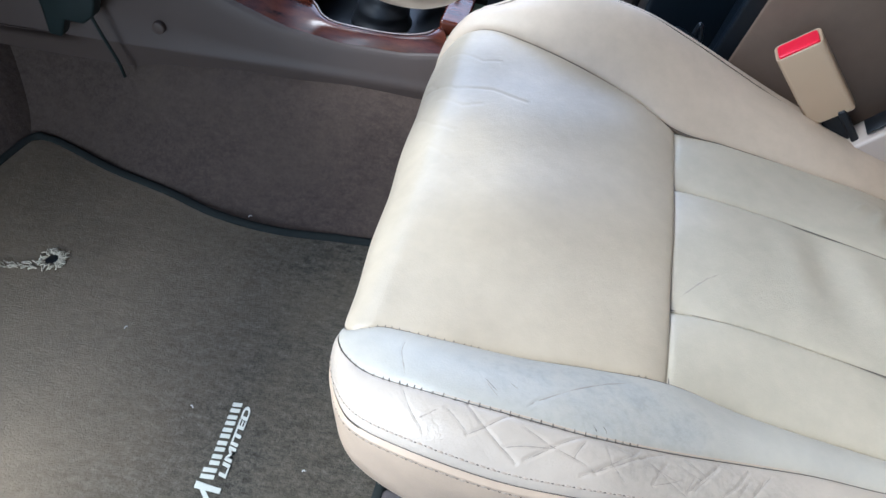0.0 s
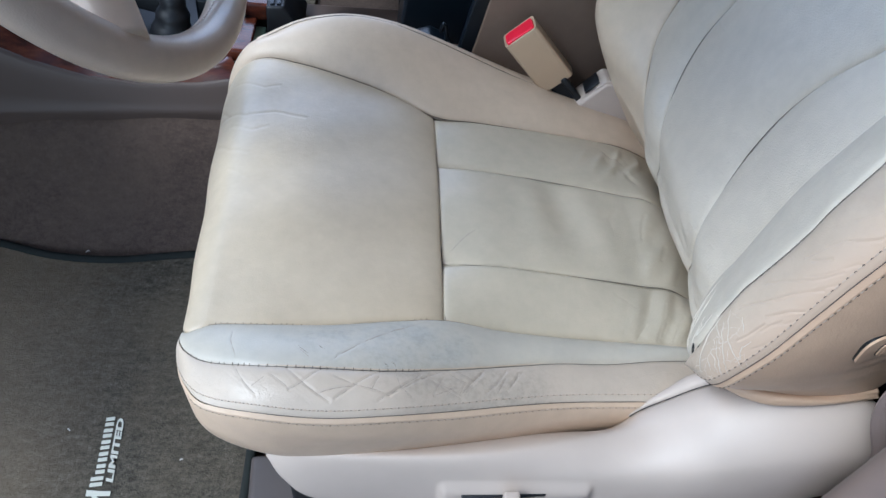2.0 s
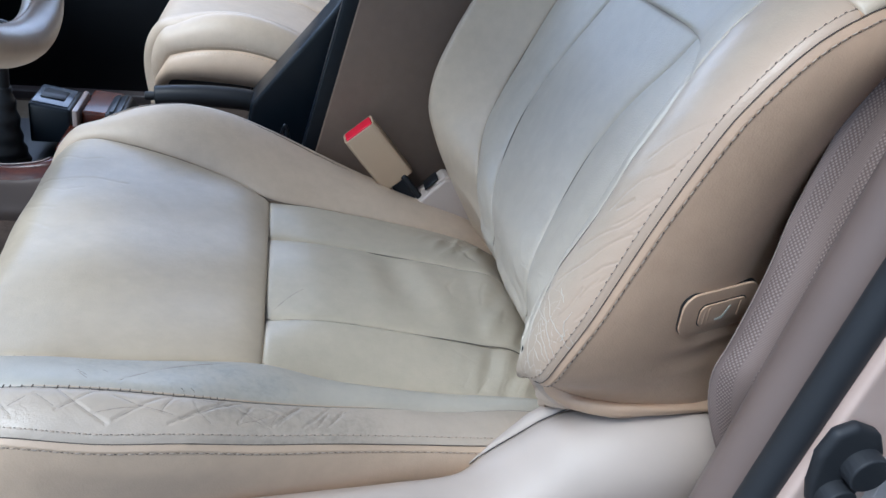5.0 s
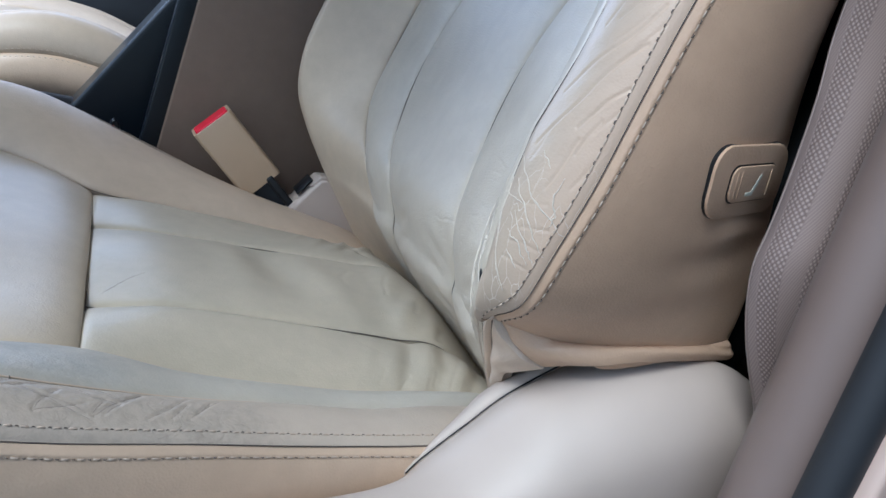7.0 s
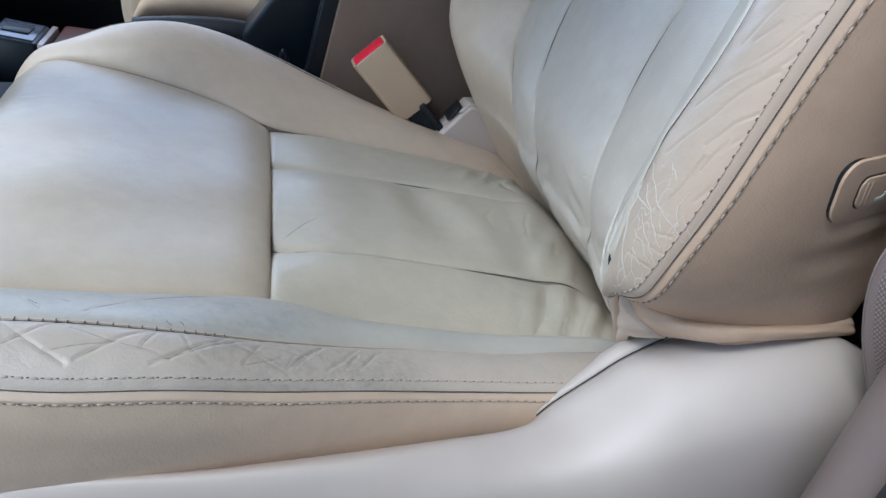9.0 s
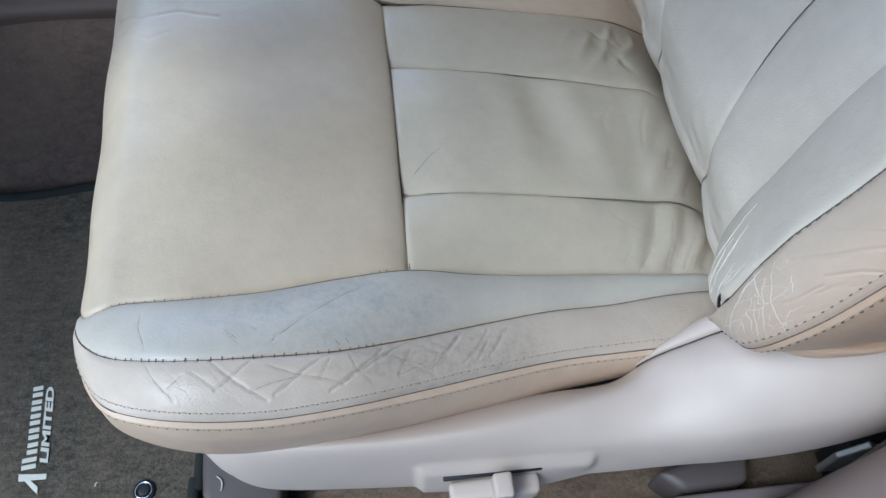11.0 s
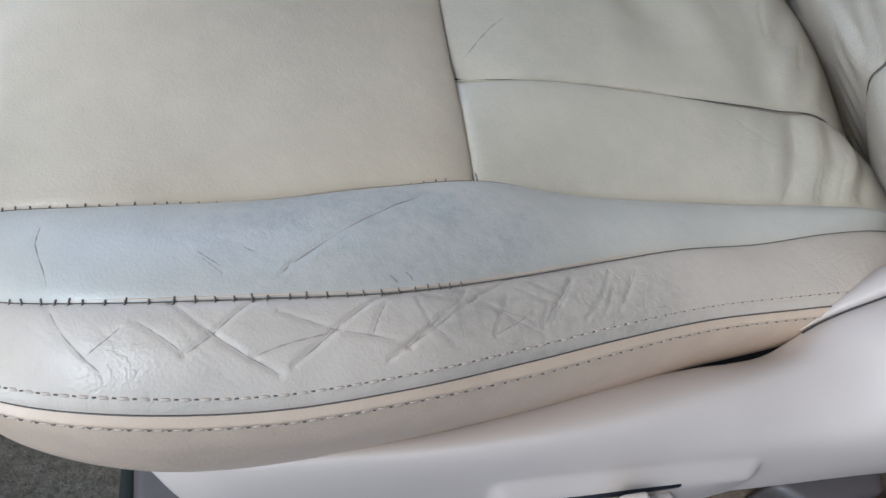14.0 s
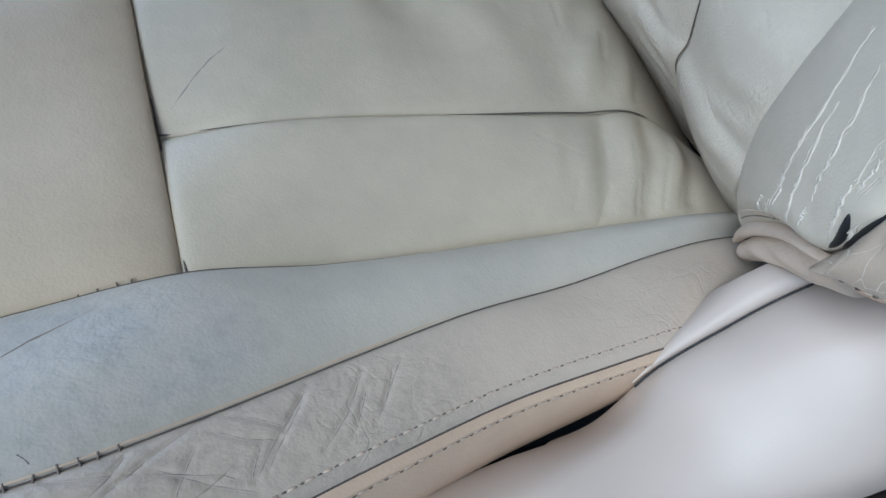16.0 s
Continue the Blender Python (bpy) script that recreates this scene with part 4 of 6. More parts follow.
panel("back_strip", B_A, B_B, BACK, seat, out=FRONT, nu=160, nv=40, bulge=0.004, relief=back_relief)
panel("back_strip", edge_c(0.13, 0.507), edge_s(0.13, 0.507), BACK, seat, out=FRONT, nu=460, nv=90, bulge=0.003, ends=(0, 1), edges=(1, 0), relief=both(back_relief, pinches(5, 18, B_S, 0.035, (0.22, 0.34)), pinches(6, 10, B_C, -0.02, (0.22, 0.40))))
# the bolster's lobe: it swells forward of its seams and ends in a stitched roll above the corner flap
LOBE_S = curve([(0.2285, -0.1752, 0.2165), (0.2335, -0.163, 0.226), (0.2335, -0.155, 0.244), (0.2285, -0.154, 0.268)] + [tuple(B_S(np.interp(z, HEIGHTS, np.arange(13)) / 12)[0]) for z in np.linspace(0.305, 0.507, 12)])
LOBE_D = edge_d(0.2860, 0.507)


# seams round the lower corner: the lobe's stitched end, the welt under it, the flap's lower edge
CORNER_TOP = curve([(0.1922, -0.2256, 0.2853), (0.1959, -0.2155, 0.2784), (0.2046, -0.2021, 0.2643), (0.2151, -0.1885, 0.2444), (0.225, -0.1775, 0.2245), (0.2350, -0.170, 0.205)])
CORNER_MID = curve([(0.1928, -0.2267, 0.2842), (0.2008, -0.2146, 0.271), (0.2098, -0.2026, 0.2556), (0.2234, -0.1864, 0.2291), (0.2320, -0.1785, 0.2120), (0.2400, -0.1730, 0.1990)])
CORNER_LOW = curve([(0.2255, -0.2335, 0.2568), (0.2205, -0.2265, 0.2520), (0.2165, -0.2190, 0.2468), (0.2185, -0.2080, 0.2385), (0.2290, -0.1920, 0.2150), (0.2400, -0.1830, 0.1960)])


def lobe_arch(g):
    """The lobe's lower end follows the arched seam."""
    w = np.linspace(0, 1, g.shape[1])
    w = 0.35 * w + 0.65 * (0.5 - 0.5 * np.cos(w * math.pi))
    d = CORNER_TOP(0.90 * (1 - w)) - g[0]
    i = np.linspace(0, 1, g.shape[0])
    return g + d[None] * np.exp(-(i / 0.10) ** 1.5)[:, None, None]


def lobe_end(g):
    """The lobe rounds off towards its stitched lower end."""
    i, w = np.linspace(0, 1, g.shape[0])[:, None], np.linspace(0, 1, g.shape[1])[None, :]
    return -0.0075 * np.exp(-(i / 0.035) ** 2) * 4 * w * (1 - w)


def lobe_swell(g):
    """The lobe is fullest low down and flattens upwards."""
    w = np.linspace(0, 1, g.shape[1])[None, :]
    return 0.0040 * 4 * w * (1 - w) * np.clip((0.36 - g[..., 2]) / 0.06, 0, 1)


o, g5, n5 = panel("back_lobe", LOBE_S, LOBE_D, CRACKED, seat, out=FRONT, nu=200, nv=70, bulge=0.003, ends=(1, 1), edges=(0, 1), relief=both(back_relief, lobe_end, lobe_swell), bend=lobe_arch, label="swollen backrest lobe of pale grey leather, cracked low down")
stitches("stitching", g5.transpose(1, 0, 2), n5.transpose(1, 0, 2), 0, 0.0035, DARK_THREAD, seat, length=0.002, pitch=0.0042, radius=0.0003, span=(0.06, 0.9))
stitches("stitching", g5.transpose(1, 0, 2), n5.transpose(1, 0, 2), 0, 0.0065, THREAD, seat, length=0.003, pitch=0.0042, radius=0.0004, span=(0.06, 0.9))
o, g9, n9 = panel("corner_welt", CORNER_TOP, CORNER_MID, SUEDE, seat, out=(-0.8, 0.2, 0.3), nu=120, nv=24, bulge=0.0032, groove=0.0010, width=0.0012, label="pale grey welt under the stitched lobe end")
panel("corner_flap", CORNER_MID, CORNER_LOW, SUEDE, seat, out=(-0.8, -0.4, -0.1), nu=120, nv=40, bulge=0.0042, groove=0.0012, width=0.0014, edges=(1, 0.3), relief=lambda g: 0.0005 * np.sin(g[..., 2] * 420 + g[..., 1] * 260), label="soft pale suede flap folded round the corner")
tube("seam_line", [tuple(p) for p in CORNER_MID(np.linspace(0.03, 0.97, 30)) + np.array([-0.0004, -0.0001, 0.0002])], 0.0004, SHADE_GRIME, seat, samples=120, segments=6)
tube("cloth_strip", [(0.2595, -0.082, 0.198), (0.2545, -0.102, 0.201), (0.247, -0.126, 0.2075), (0.243, -0.1423, 0.2105), (0.2425, -0.1512, 0.2102), (0.245, -0.158, 0.205)], 0.0011, THREAD, seat, "pale cloth edge showing in the seat gap", samples=60, segments=10, scale=lambda u: 0.5 + 0.6 * math.sin(math.pi * u))
panel("shoulder_panel", edge_b(0.507, 0.78), edge_d(0.507, 0.78), BACK, seat, out=FRONT, nu=120, nv=80, bulge=0.0, mid=edge_c(0.507, 0.78), ends=(1, 0), edges=(1, 0.25), label="smooth upper backrest panel")
F_U = 11.2 / 13
o, g6, n6 = panel("back_bolster", edge_d(0.2856, 0.568), lambda u: B_F(np.asarray(u) * F_U), CRACKED_TAN, seat, out=FRONT, nu=700, nv=130, bulge=0.008, ends=(0, 1), edges=(1, 0.8), relief=bolster_relief, label="worn backrest bolster with cracked and wrinkled leather")
stitches("stitching", g6, n6, -1, 0.006, THREAD, seat)
stitches("stitch_hole", g6, n6, -1, 0.006, DARK_THREAD, seat, length=0.0022, radius=0.0003, phase=0.6, lift=0.0005)
stitches("stitching", g6, n6, 0, 0.0012, DARK_THREAD, seat)
panel("shoulder_bolster", edge_d(0.568, 0.78), lambda u: B_F(F_U + np.asarray(u) * (1 - F_U)), BACK_TAN, seat, out=FRONT, nu=80, nv=30, bulge=0.008, ends=(1, 0), edges=(0.25, 1))
SPLIT = leather("split_hide", (0.61, 0.55, 0.46), (0.54, 0.48, 0.40), 0.4, 0.7)


def on_grid(g, n, y, z, lift=0.0002):
    """The place on a panel's grid at a given y and height."""
    d = (g[..., 1] - y) ** 2 + (g[..., 2] - z) ** 2
    i, j = np.unravel_index(np.argmin(d), d.shape)
    p = g[i, j] + n[i, j] * lift
    return (float(p[0]), float(p[1]), float(p[2]))


def split(g, n, points, radius=0.00024):
    rr = random.Random(len(points) * 7 + int(points[0][1] * 1e4))
    fine = []
    for (y0, z0), (y1, z1) in zip(points[:-1], points[1:]):
        for k in range(4):
            fine.append((y0 + (y1 - y0) * k / 4 + rr.uniform(-0.00035, 0.00035), z0 + (z1 - z0) * k / 4 + rr.uniform(-0.0005, 0.0005)))
    fine.append(points[-1])
    tube("leather_split", [on_grid(g, n, y, z) for y, z in fine], radius, SPLIT, seat, "pale split in the leather", samples=len(fine) * 5, segments=6, scale=lambda u: 0.45 + 0.9 * math.sin(math.pi * min(max(u, 0.02), 0.98)) + 0.25 * math.sin(u * 60))


for path in (((-0.2402, 0.3727), (-0.2529, 0.363), (-0.2574, 0.3579), (-0.2673, 0.351), (-0.2715, 0.3445)), ((-0.2444, 0.3631), (-0.2542, 0.3542), (-0.262, 0.3438), (-0.268, 0.3334)),
             ((-0.2509, 0.3505), (-0.2586, 0.3399), (-0.2632, 0.3336), (-0.2658, 0.3279)), ((-0.2657, 0.3697), (-0.2648, 0.3617), (-0.2677, 0.3524), (-0.2671, 0.3478)), ((-0.2508, 0.341), (-0.2574, 0.3367), (-0.2632, 0.3282)),
             ((-0.236, 0.3552), (-0.2483, 0.3549), (-0.2542, 0.3542)), ((-0.2521, 0.3784), (-0.2592, 0.3715)), ((-0.2533, 0.3325), (-0.2591, 0.3252)), ((-0.2450, 0.335), (-0.2500, 0.322), (-0.2540, 0.312)), ((-0.240, 0.350), (-0.2445, 0.340), (-0.247, 0.330)),
             ((-0.238, 0.362), (-0.241, 0.35), (-0.243, 0.338))):
    split(g6, n6, path)
rr = random.Random(17)
for path in (((-0.1784, 0.333), (-0.1866, 0.322), (-0.1913, 0.3075), (-0.1942, 0.2923), (-0.196, 0.2805), (-0.197, 0.273)), ((-0.1924, 0.3197), (-0.1992, 0.305), (-0.2037, 0.2934), (-0.207, 0.2848), (-0.209, 0.279)),
             ((-0.1943, 0.3351), (-0.2019, 0.3251), (-0.2071, 0.3125), (-0.2099, 0.3058), (-0.213, 0.2985)), ((-0.2166, 0.3314), (-0.2198, 0.3203), (-0.2211, 0.3127), (-0.2243, 0.3044), (-0.226, 0.2976)),
             ((-0.2214, 0.3301), (-0.2222, 0.3219), (-0.2233, 0.3169)), ((-0.1945, 0.2894), (-0.1975, 0.282), (-0.199, 0.276)), ((-0.1905, 0.2692), (-0.1889, 0.2541)), ((-0.1962, 0.2741), (-0.1943, 0.2588)),
             ((-0.2125, 0.295), (-0.2148, 0.2885)), ((-0.221, 0.314), (-0.2238, 0.308), (-0.2255, 0.300)), ((-0.2255, 0.345), (-0.2262, 0.330), (-0.2250, 0.318))):
    for k in range(5):
        lo, hi = ((0.0, 1.0), (0.0, 0.45), (0.3, 0.75), (0.45, 1.0), (0.6, 1.0))[k]
        q = np.array(path)
        v = np.linspace(lo, hi, 5)
        y = np.interp(v, np.linspace(0, 1, len(q)), q[:, 0]) + (rr.uniform(-0.0007, 0.0007) if k else 0) + (v - lo) * rr.uniform(-0.0010, 0.0010)
        z = np.interp(v, np.linspace(0, 1, len(q)), q[:, 1])
        split(g5, n5, list(zip(y.tolist(), z.tolist())), 0.00030 if k == 0 else rr.uniform(0.00010, 0.00022))
# the seam has torn open above the corner
tear = [on_grid(g5, n5, y, z, 0.0002) for y, z in ((-0.2264, 0.3120), (-0.2277, 0.307), (-0.2283, 0.301), (-0.2274, 0.2945))]
tube("tear", tear, 0.0013, BLACK, seat, "dark tear beside the seam", samples=24, segments=8, scale=lambda u: 0.2 + math.sin(math.pi * u) ** 0.7)
tear = [(bolster_x(z) - 0.0006, bolster_y(z), z) for z in (0.322, 0.316, 0.309, 0.302, 0.297)]
tube("tear", tear, 0.0012, BLACK, seat, "dark tear along the seam", samples=24, segments=8, scale=lambda u: 0.2 + math.sin(math.pi * u))
for k in range(7):
    z0 = rr.uniform(0.299, 0.311)
    y0 = bolster_y(z0) + rr.uniform(0.0008, 0.0024)
    tuft = [on_grid(g5, n5, y0, z0 + 0.003, 0.0002), on_grid(g5, n5, y0 + rr.uniform(-0.0006, 0.0006), z0, 0.0009), on_grid(g5, n5, y0 + rr.uniform(-0.001, 0.001), z0 - rr.uniform(0.002, 0.005), 0.0004)]
    tube("tuft", tuft, rr.uniform(0.0003, 0.0007), SPLIT, seat, "pale tuft of lining in the tear", samples=14, segments=6, scale=lambda u: 0.3 + 0.8 * math.sin(math.pi * u))
SIDE_BACK = curve([(0.338, -0.248, 0.273), (0.342, -0.244, 0.33), (0.340, -0.242, 0.38), (0.339, -0.242, 0.43), (0.346, -0.242, 0.48), (0.359, -0.242, 0.52), (0.378, -0.242, 0.55), (0.44, -0.24, 0.575)])
o, g7, n7 = panel("back_side", B_F, SIDE_BACK, SIDE, seat, out=(0, -1, 0), nu=220, nv=150, bulge=0.016, edges=(0.8, 1), relief=both(rolled_edge(0.0009), lambda g: -0.004 * np.exp(-(g[..., 2] - 0.276) / 0.014) + 0.0014 * np.exp(-((g[..., 0] - 0.30) / 0.03) ** 2 - ((g[..., 2] - 0.345) / 0.007) ** 2) - 0.002 * np.exp(-((g[..., 0] - 0.30) / 0.04) ** 2 - ((g[..., 2] - 0.332) / 0.010) ** 2)), label="tan vinyl backrest side")
stitches("stitching", g7, n7, 0, 0.006, THREAD, seat)
stitches("stitch_hole", g7, n7, 0, 0.006, DARK_THREAD, seat, length=0.0022, radius=0.0003, phase=0.6, lift=0.0005)
tube("seam_line", (B_F(np.linspace(0.05, 1, 50)) + np.array([-0.0004, -0.0005, 0.0001])).tolist(), 0.0003, SHADE_GRIME, seat, samples=200, segments=6)
panel("inner_back_bolster", B_IN, B_A, BACK_TAN, seat, out=FRONT, nu=120, nv=40, bulge=-0.004)
panel("inner_back_edge", B_IN2, B_IN, BACK_TAN, seat, out=(-1, 0.6, 0), nu=100, nv=20, bulge=0.006)
panel("inner_back_side", B_IN3, B_IN2, SKIRT, seat, out=(0, 1, 0), nu=80, nv=20, bulge=0.004)
# black shell puts the shade of the gap behind it into its colour
part("back_shell", slab([(0.30, 0.20), (0.36, 0.20), (0.62, 0.78), (0.52, 0.80)], "y", -0.23, 0.24, 0.02), BLACK, seat)
# rolled lower hem of the side panel, with a soft fold at the front corner
HEM_X = (0.1926, 0.197, 0.205, 0.220, 0.238, 0.262, 0.288, 0.335)
order = np.argsort(g7[0][:, 0])
rim = [(x, float(np.interp(x, g7[0][order, 0], g7[0][order, 1])) + 0.0006, float(np.interp(x, g7[0][order, 0], g7[0][order, 2])) + 0.002) for x in HEM_X]
low = [(0.2255, -0.2335, 0.2568), (0.2285, -0.2405, 0.2615), (0.232, -0.2465, 0.2650), (0.2375, -0.253, 0.2680), (0.246, -0.257, 0.270), (0.260, -0.259, 0.272), (0.286, -0.258, 0.2705), (0.338, -0.247, 0.262)]
HEM_FOLD = creases([(1, (0.196, 0.2838), (0.203, 0.2785), (0.215, 0.2765), (0.235, 0.2775), (0.26, 0.279), (0.288, 0.2785), (0.336, 0.270))], 0.0016, 0.0020, (0, 2))
panel("back_hem", curve(rim), curve(low), SIDE, seat, out=(-0.2, -1, 0), nu=200, nv=60, bulge=0.0045, groove=0.0008, edges=(0.3, 1), ends=(1, 0), relief=HEM_FOLD, label="soft rolled hem, folded at the bolster corner")

# dark cords laid in the seams: thread, grime and the seams' drawn shade
def seam_line(c, span, out, sink=0.0003, radius=0.0004, roll=0.0):
    u = np.linspace(*span, 60)
    p = c(u)
    left = np.linalg.norm(p - p[-1], axis=1)
    down = sink + roll * np.exp(-(left / 0.026) ** 1.5)
    tube("seam_line", (p - np.asarray(Vector(out).normalized()) * down[:, None]).tolist(), radius, SHADE_GRIME, seat, samples=200, segments=6)


for c, span, roll in ((SEAM_OUT, (0.02, 0.80), 0), (SEAM_2, (0.02, 0.82), 0), (SEAM_P1, (0.02, X0), 0.006), (SEAM_P2, (0.02, X0), 0.006), (SEAM_IN, (0.02, 0.97), 0)):
    seam_line(c, span, (0, -0.25, 1), sink=-0.0003 if c is SEAM_OUT else 0.0002, roll=roll)
cross_ = [tuple(c(X0)[0]) for c in (SEAM_OUT, SEAM_P2, SEAM_P1, SEAM_IN)]
seam_line(curve(cross_), (0, 1), (0, 0, 1), sink=0.0042)
seam_line(PIPE_OUT, (0.04, 0.90), (0, -0.7, 0.7), sink=-0.0003, radius=0.0003)
for c, span in ((B_A, (0.08, 1)), (B_B, (0.08, 0.66)), (B_C, (0.08, 0.66)), (edge_d(0.293, 0.568), (0, 1))):
    seam_line(c, span, FRONT, sink=-0.0003, radius=0.00032)
seam_line(RIDGE, (0.1, 0.9), (0, 0.4, 1), sink=-0.0004, radius=0.00035)

# recline button in its bezel on the backrest side


def on_side(x, z, lift=0.0):
    """A place on the outer backrest side."""
    flat = g7.reshape(-1, 3)
    k = np.argsort((flat[:, 0] - x) ** 2 + (flat[:, 2] - z) ** 2)[:3]
    return (x, float(flat[k, 1].mean()) - lift, z)


def side_plate(name, outline, lift, depth, mat, parent, label="", bevel=0.0012):
    bm = slab(outline, "y", -depth, 0.004, bevel, 2)
    a, b = on_side(0.262, 0.375), on_side(0.312, 0.375)
    c, d = on_side(0.285, 0.355), on_side(0.285, 0.395)
    for v in bm.verts:
        y0 = on_side(0.285, 0.375)[1] + (v.co.x - 0.285) * (b[1] - a[1]) / 0.05 + (v.co.z - 0.375) * (d[1] - c[1]) / 0.04
        v.co.y += y0 - lift + 0.0012
    return auto_sharp(part(name, bm, mat, parent, label))


def shear(points, k=-0.17):
    return [(x + k * (z - 0.375), z) for x, z in points]


bezel = side_plate("bezel_shadow", shear(rounded(0.2587, 0.3254, 0.3549, 0.3922, 0.0117)), -0.0018, 0.0029, BLACK, seat)
bezel = side_plate("button_bezel", shear(rounded(0.2591, 0.3250, 0.3553, 0.3918, 0.0115)), -0.0005, 0.0034, SIDE, seat, "tan bezel of the recline button")
side_plate("button_gap", shear(rounded(0.2727, 0.3147, 0.3630, 0.3826, 0.006)), 0.0012, 0.0022, BLACK, bezel)
button = side_plate("recline_button", shear(rounded(0.2736, 0.3138, 0.3638, 0.3818, 0.0055)), 0.0004, 0.0042, SIDE, bezel, "glossy beige recline button")
side_plate("symbol", shear([(0.288, 0.3665), (0.2945, 0.3665), (0.3005, 0.3770), (0.2985, 0.3778), (0.2930, 0.3687), (0.288, 0.3687)]), 0.0038, 0.0010, SILVER, button, bevel=0.0003)
for x in (0.2770, 0.2805, 0.3075):
    side_plate("ridge", shear([(x, 0.3660), (x + 0.0016, 0.3660), (x + 0.0016, 0.3797), (x, 0.3797)]), 0.0038, 0.0012, SIDE, button, bevel=0.0004)

# plastic side shield of the seat base
SX = (-0.152, -0.14, -0.115, -0.05, 0.0, 0.05, 0.10, 0.142, 0.17, 0.195, 0.22, 0.26, 0.30, 0.335, 0.36, 0.378)
def rail(ys, zs):
    return curve(list(zip(SX, ys, zs)))
SH_LOW = rail((-0.250, -0.260, -0.268, -0.273, -0.276, -0.279, -0.281, -0.283, -0.284, -0.285, -0.286, -0.286, -0.284, -0.28, -0.276, -0.27),
              (0.188, 0.165, 0.143, 0.136, 0.135, 0.136, 0.140, 0.145, 0.148, 0.150, 0.150, 0.150, 0.152, 0.155, 0.16, 0.166))
SH_MID = rail((-0.251, -0.260, -0.267, -0.271, -0.273, -0.274, -0.274, -0.274, -0.276, -0.280, -0.284, -0.287, -0.286, -0.282, -0.278, -0.272),
              (0.195, 0.184, 0.176, 0.176, 0.178, 0.180, 0.184, 0.189, 0.196, 0.206, 0.217, 0.230, 0.233, 0.227, 0.205, 0.18))
SH_TOP = rail((-0.242, -0.25, -0.258, -0.262, -0.262, -0.258, -0.250, -0.243, -0.240, -0.241, -0.246, -0.252, -0.256, -0.258, -0.26, -0.262),
              (0.20, 0.204, 0.205, 0.205, 0.205, 0.203, 0.201, 0.200, 0.206, 0.225, 0.245, 0.261, 0.265, 0.261, 0.240, 0.19))
SH_IN = rail((-0.235, -0.238, -0.242, -0.245, -0.241, -0.235, -0.2295, -0.226, -0.218, -0.216, -0.216, -0.219, -0.223, -0.228, -0.232, -0.24),
             (0.195, 0.195, 0.192, 0.19, 0.188, 0.185, 0.181, 0.178, 0.194, 0.212, 0.231, 0.252, 0.255, 0.246, 0.215, 0.178))
ug = np.linspace(0, 1, 300)
rows_ = [SH_LOW(ug) + np.array([0, 0.012, 0.0]), SH_LOW(ug), SH_MID(ug), SH_TOP(ug), SH_IN(ug), SH_IN(ug) - np.array([0, 0, 0.02])]
cross_u = np.linspace(0, 1, 90)
shield_grid = np.stack([curve([r[i] for r in rows_])(cross_u) for i in range(len(ug))])
def soft(x, lo, hi, w):
    return np.clip((x - lo) / w, 0, 1) * np.clip((hi - x) / w, 0, 1)


sx, sz = shield_grid[..., 0], shield_grid[..., 2]
pad = soft(sx, -0.010, 0.122, 0.006) * np.clip((0.181 - sz) / 0.010, 0, 1) * np.clip(1 - np.clip((sx - 0.085) / 0.035, 0, 1) * np.clip((0.172 - sz) / 0.02, 0, 1), 0, 1)
shield_grid[..., 1] -= 0.0048 * pad
shield_grid[..., 2] -= 0.001 * soft(sx, -0.012, 0.118, 0.02) * np.clip((0.160 - sz) / 0.012, 0, 1)
link("side_shield", sheet_mesh("side_shield", shield_grid[:, ::-1]), SHIELD, seat, "beige plastic side shield of the seat base")
strip_u = np.linspace((8.0 - 0.35) / 15, 11 / 15, 30)
taper = np.clip((strip_u - strip_u[0]) / 0.12, 0.04, 1)[:, None]
edge_ = SH_IN(strip_u) + np.array([0, 0.0022, 0.0012])
strip_grid = np.stack([edge_ - np.array([0, 0, 0.012]), edge_, edge_ + taper * np.array([0, 0.006, 0.001]), edge_ + taper * np.array([0.002, 0.014, -0.001]), edge_ + taper * np.array([0.004, 0.020, -0.02])], 1)
link("recliner_cover", sheet_mesh("recliner_cover", strip_grid), SHIELD, seat, "narrow beige recliner cover with a dark gap")
tube("gap_line", (SH_IN(strip_u) + np.array([0, 0.0006, 0.0012])).tolist(), 0.0005, BLACK, seat, "dark gap along the recliner cover", samples=90, segments=6)
lever = auto_sharp(part("lever", slab([(0.013, 0.1650), (0.0145, 0.1520), (0.021, 0.1420), (0.034, 0.1370), (0.060, 0.1370), (0.072, 0.1420), (0.0775, 0.1520), (0.0785, 0.1680)], "y", -0.297, -0.282, 0.005, 4), SHIELD, seat, "beige pull lever under the side shield"))
part("lever_tab", slab([(0.0475, 0.1580), (0.0525, 0.1575), (0.0570, 0.1760), (0.0560, 0.1910), (0.0430, 0.1900), (0.0425, 0.1770)], "y", -0.303, -0.286, 0.0028, 3), SHIELD, lever)
# black strip puts the shade above the lever into colour
part("lever_shade", slab([(0.010, 0.1655), (0.081, 0.1680), (0.081, 0.1720), (0.010, 0.1695)], "y", -0.2825, -0.270, 0.001, 2), BLACK, lever, "black strip drawn as the shaded gap above the lever")
# rails and feet under the seat
for y in (-0.2, 0.2):
    rail_ob = part("seat_rail", box(-0.15, 0.42, y - 0.02, y + 0.02, 0.02, 0.07, 0.004), BLACK, seat)
part("riser", box(-0.12, 0.36, -0.20, 0.22, 0.065, 0.12, 0.004), BLACK, seat)
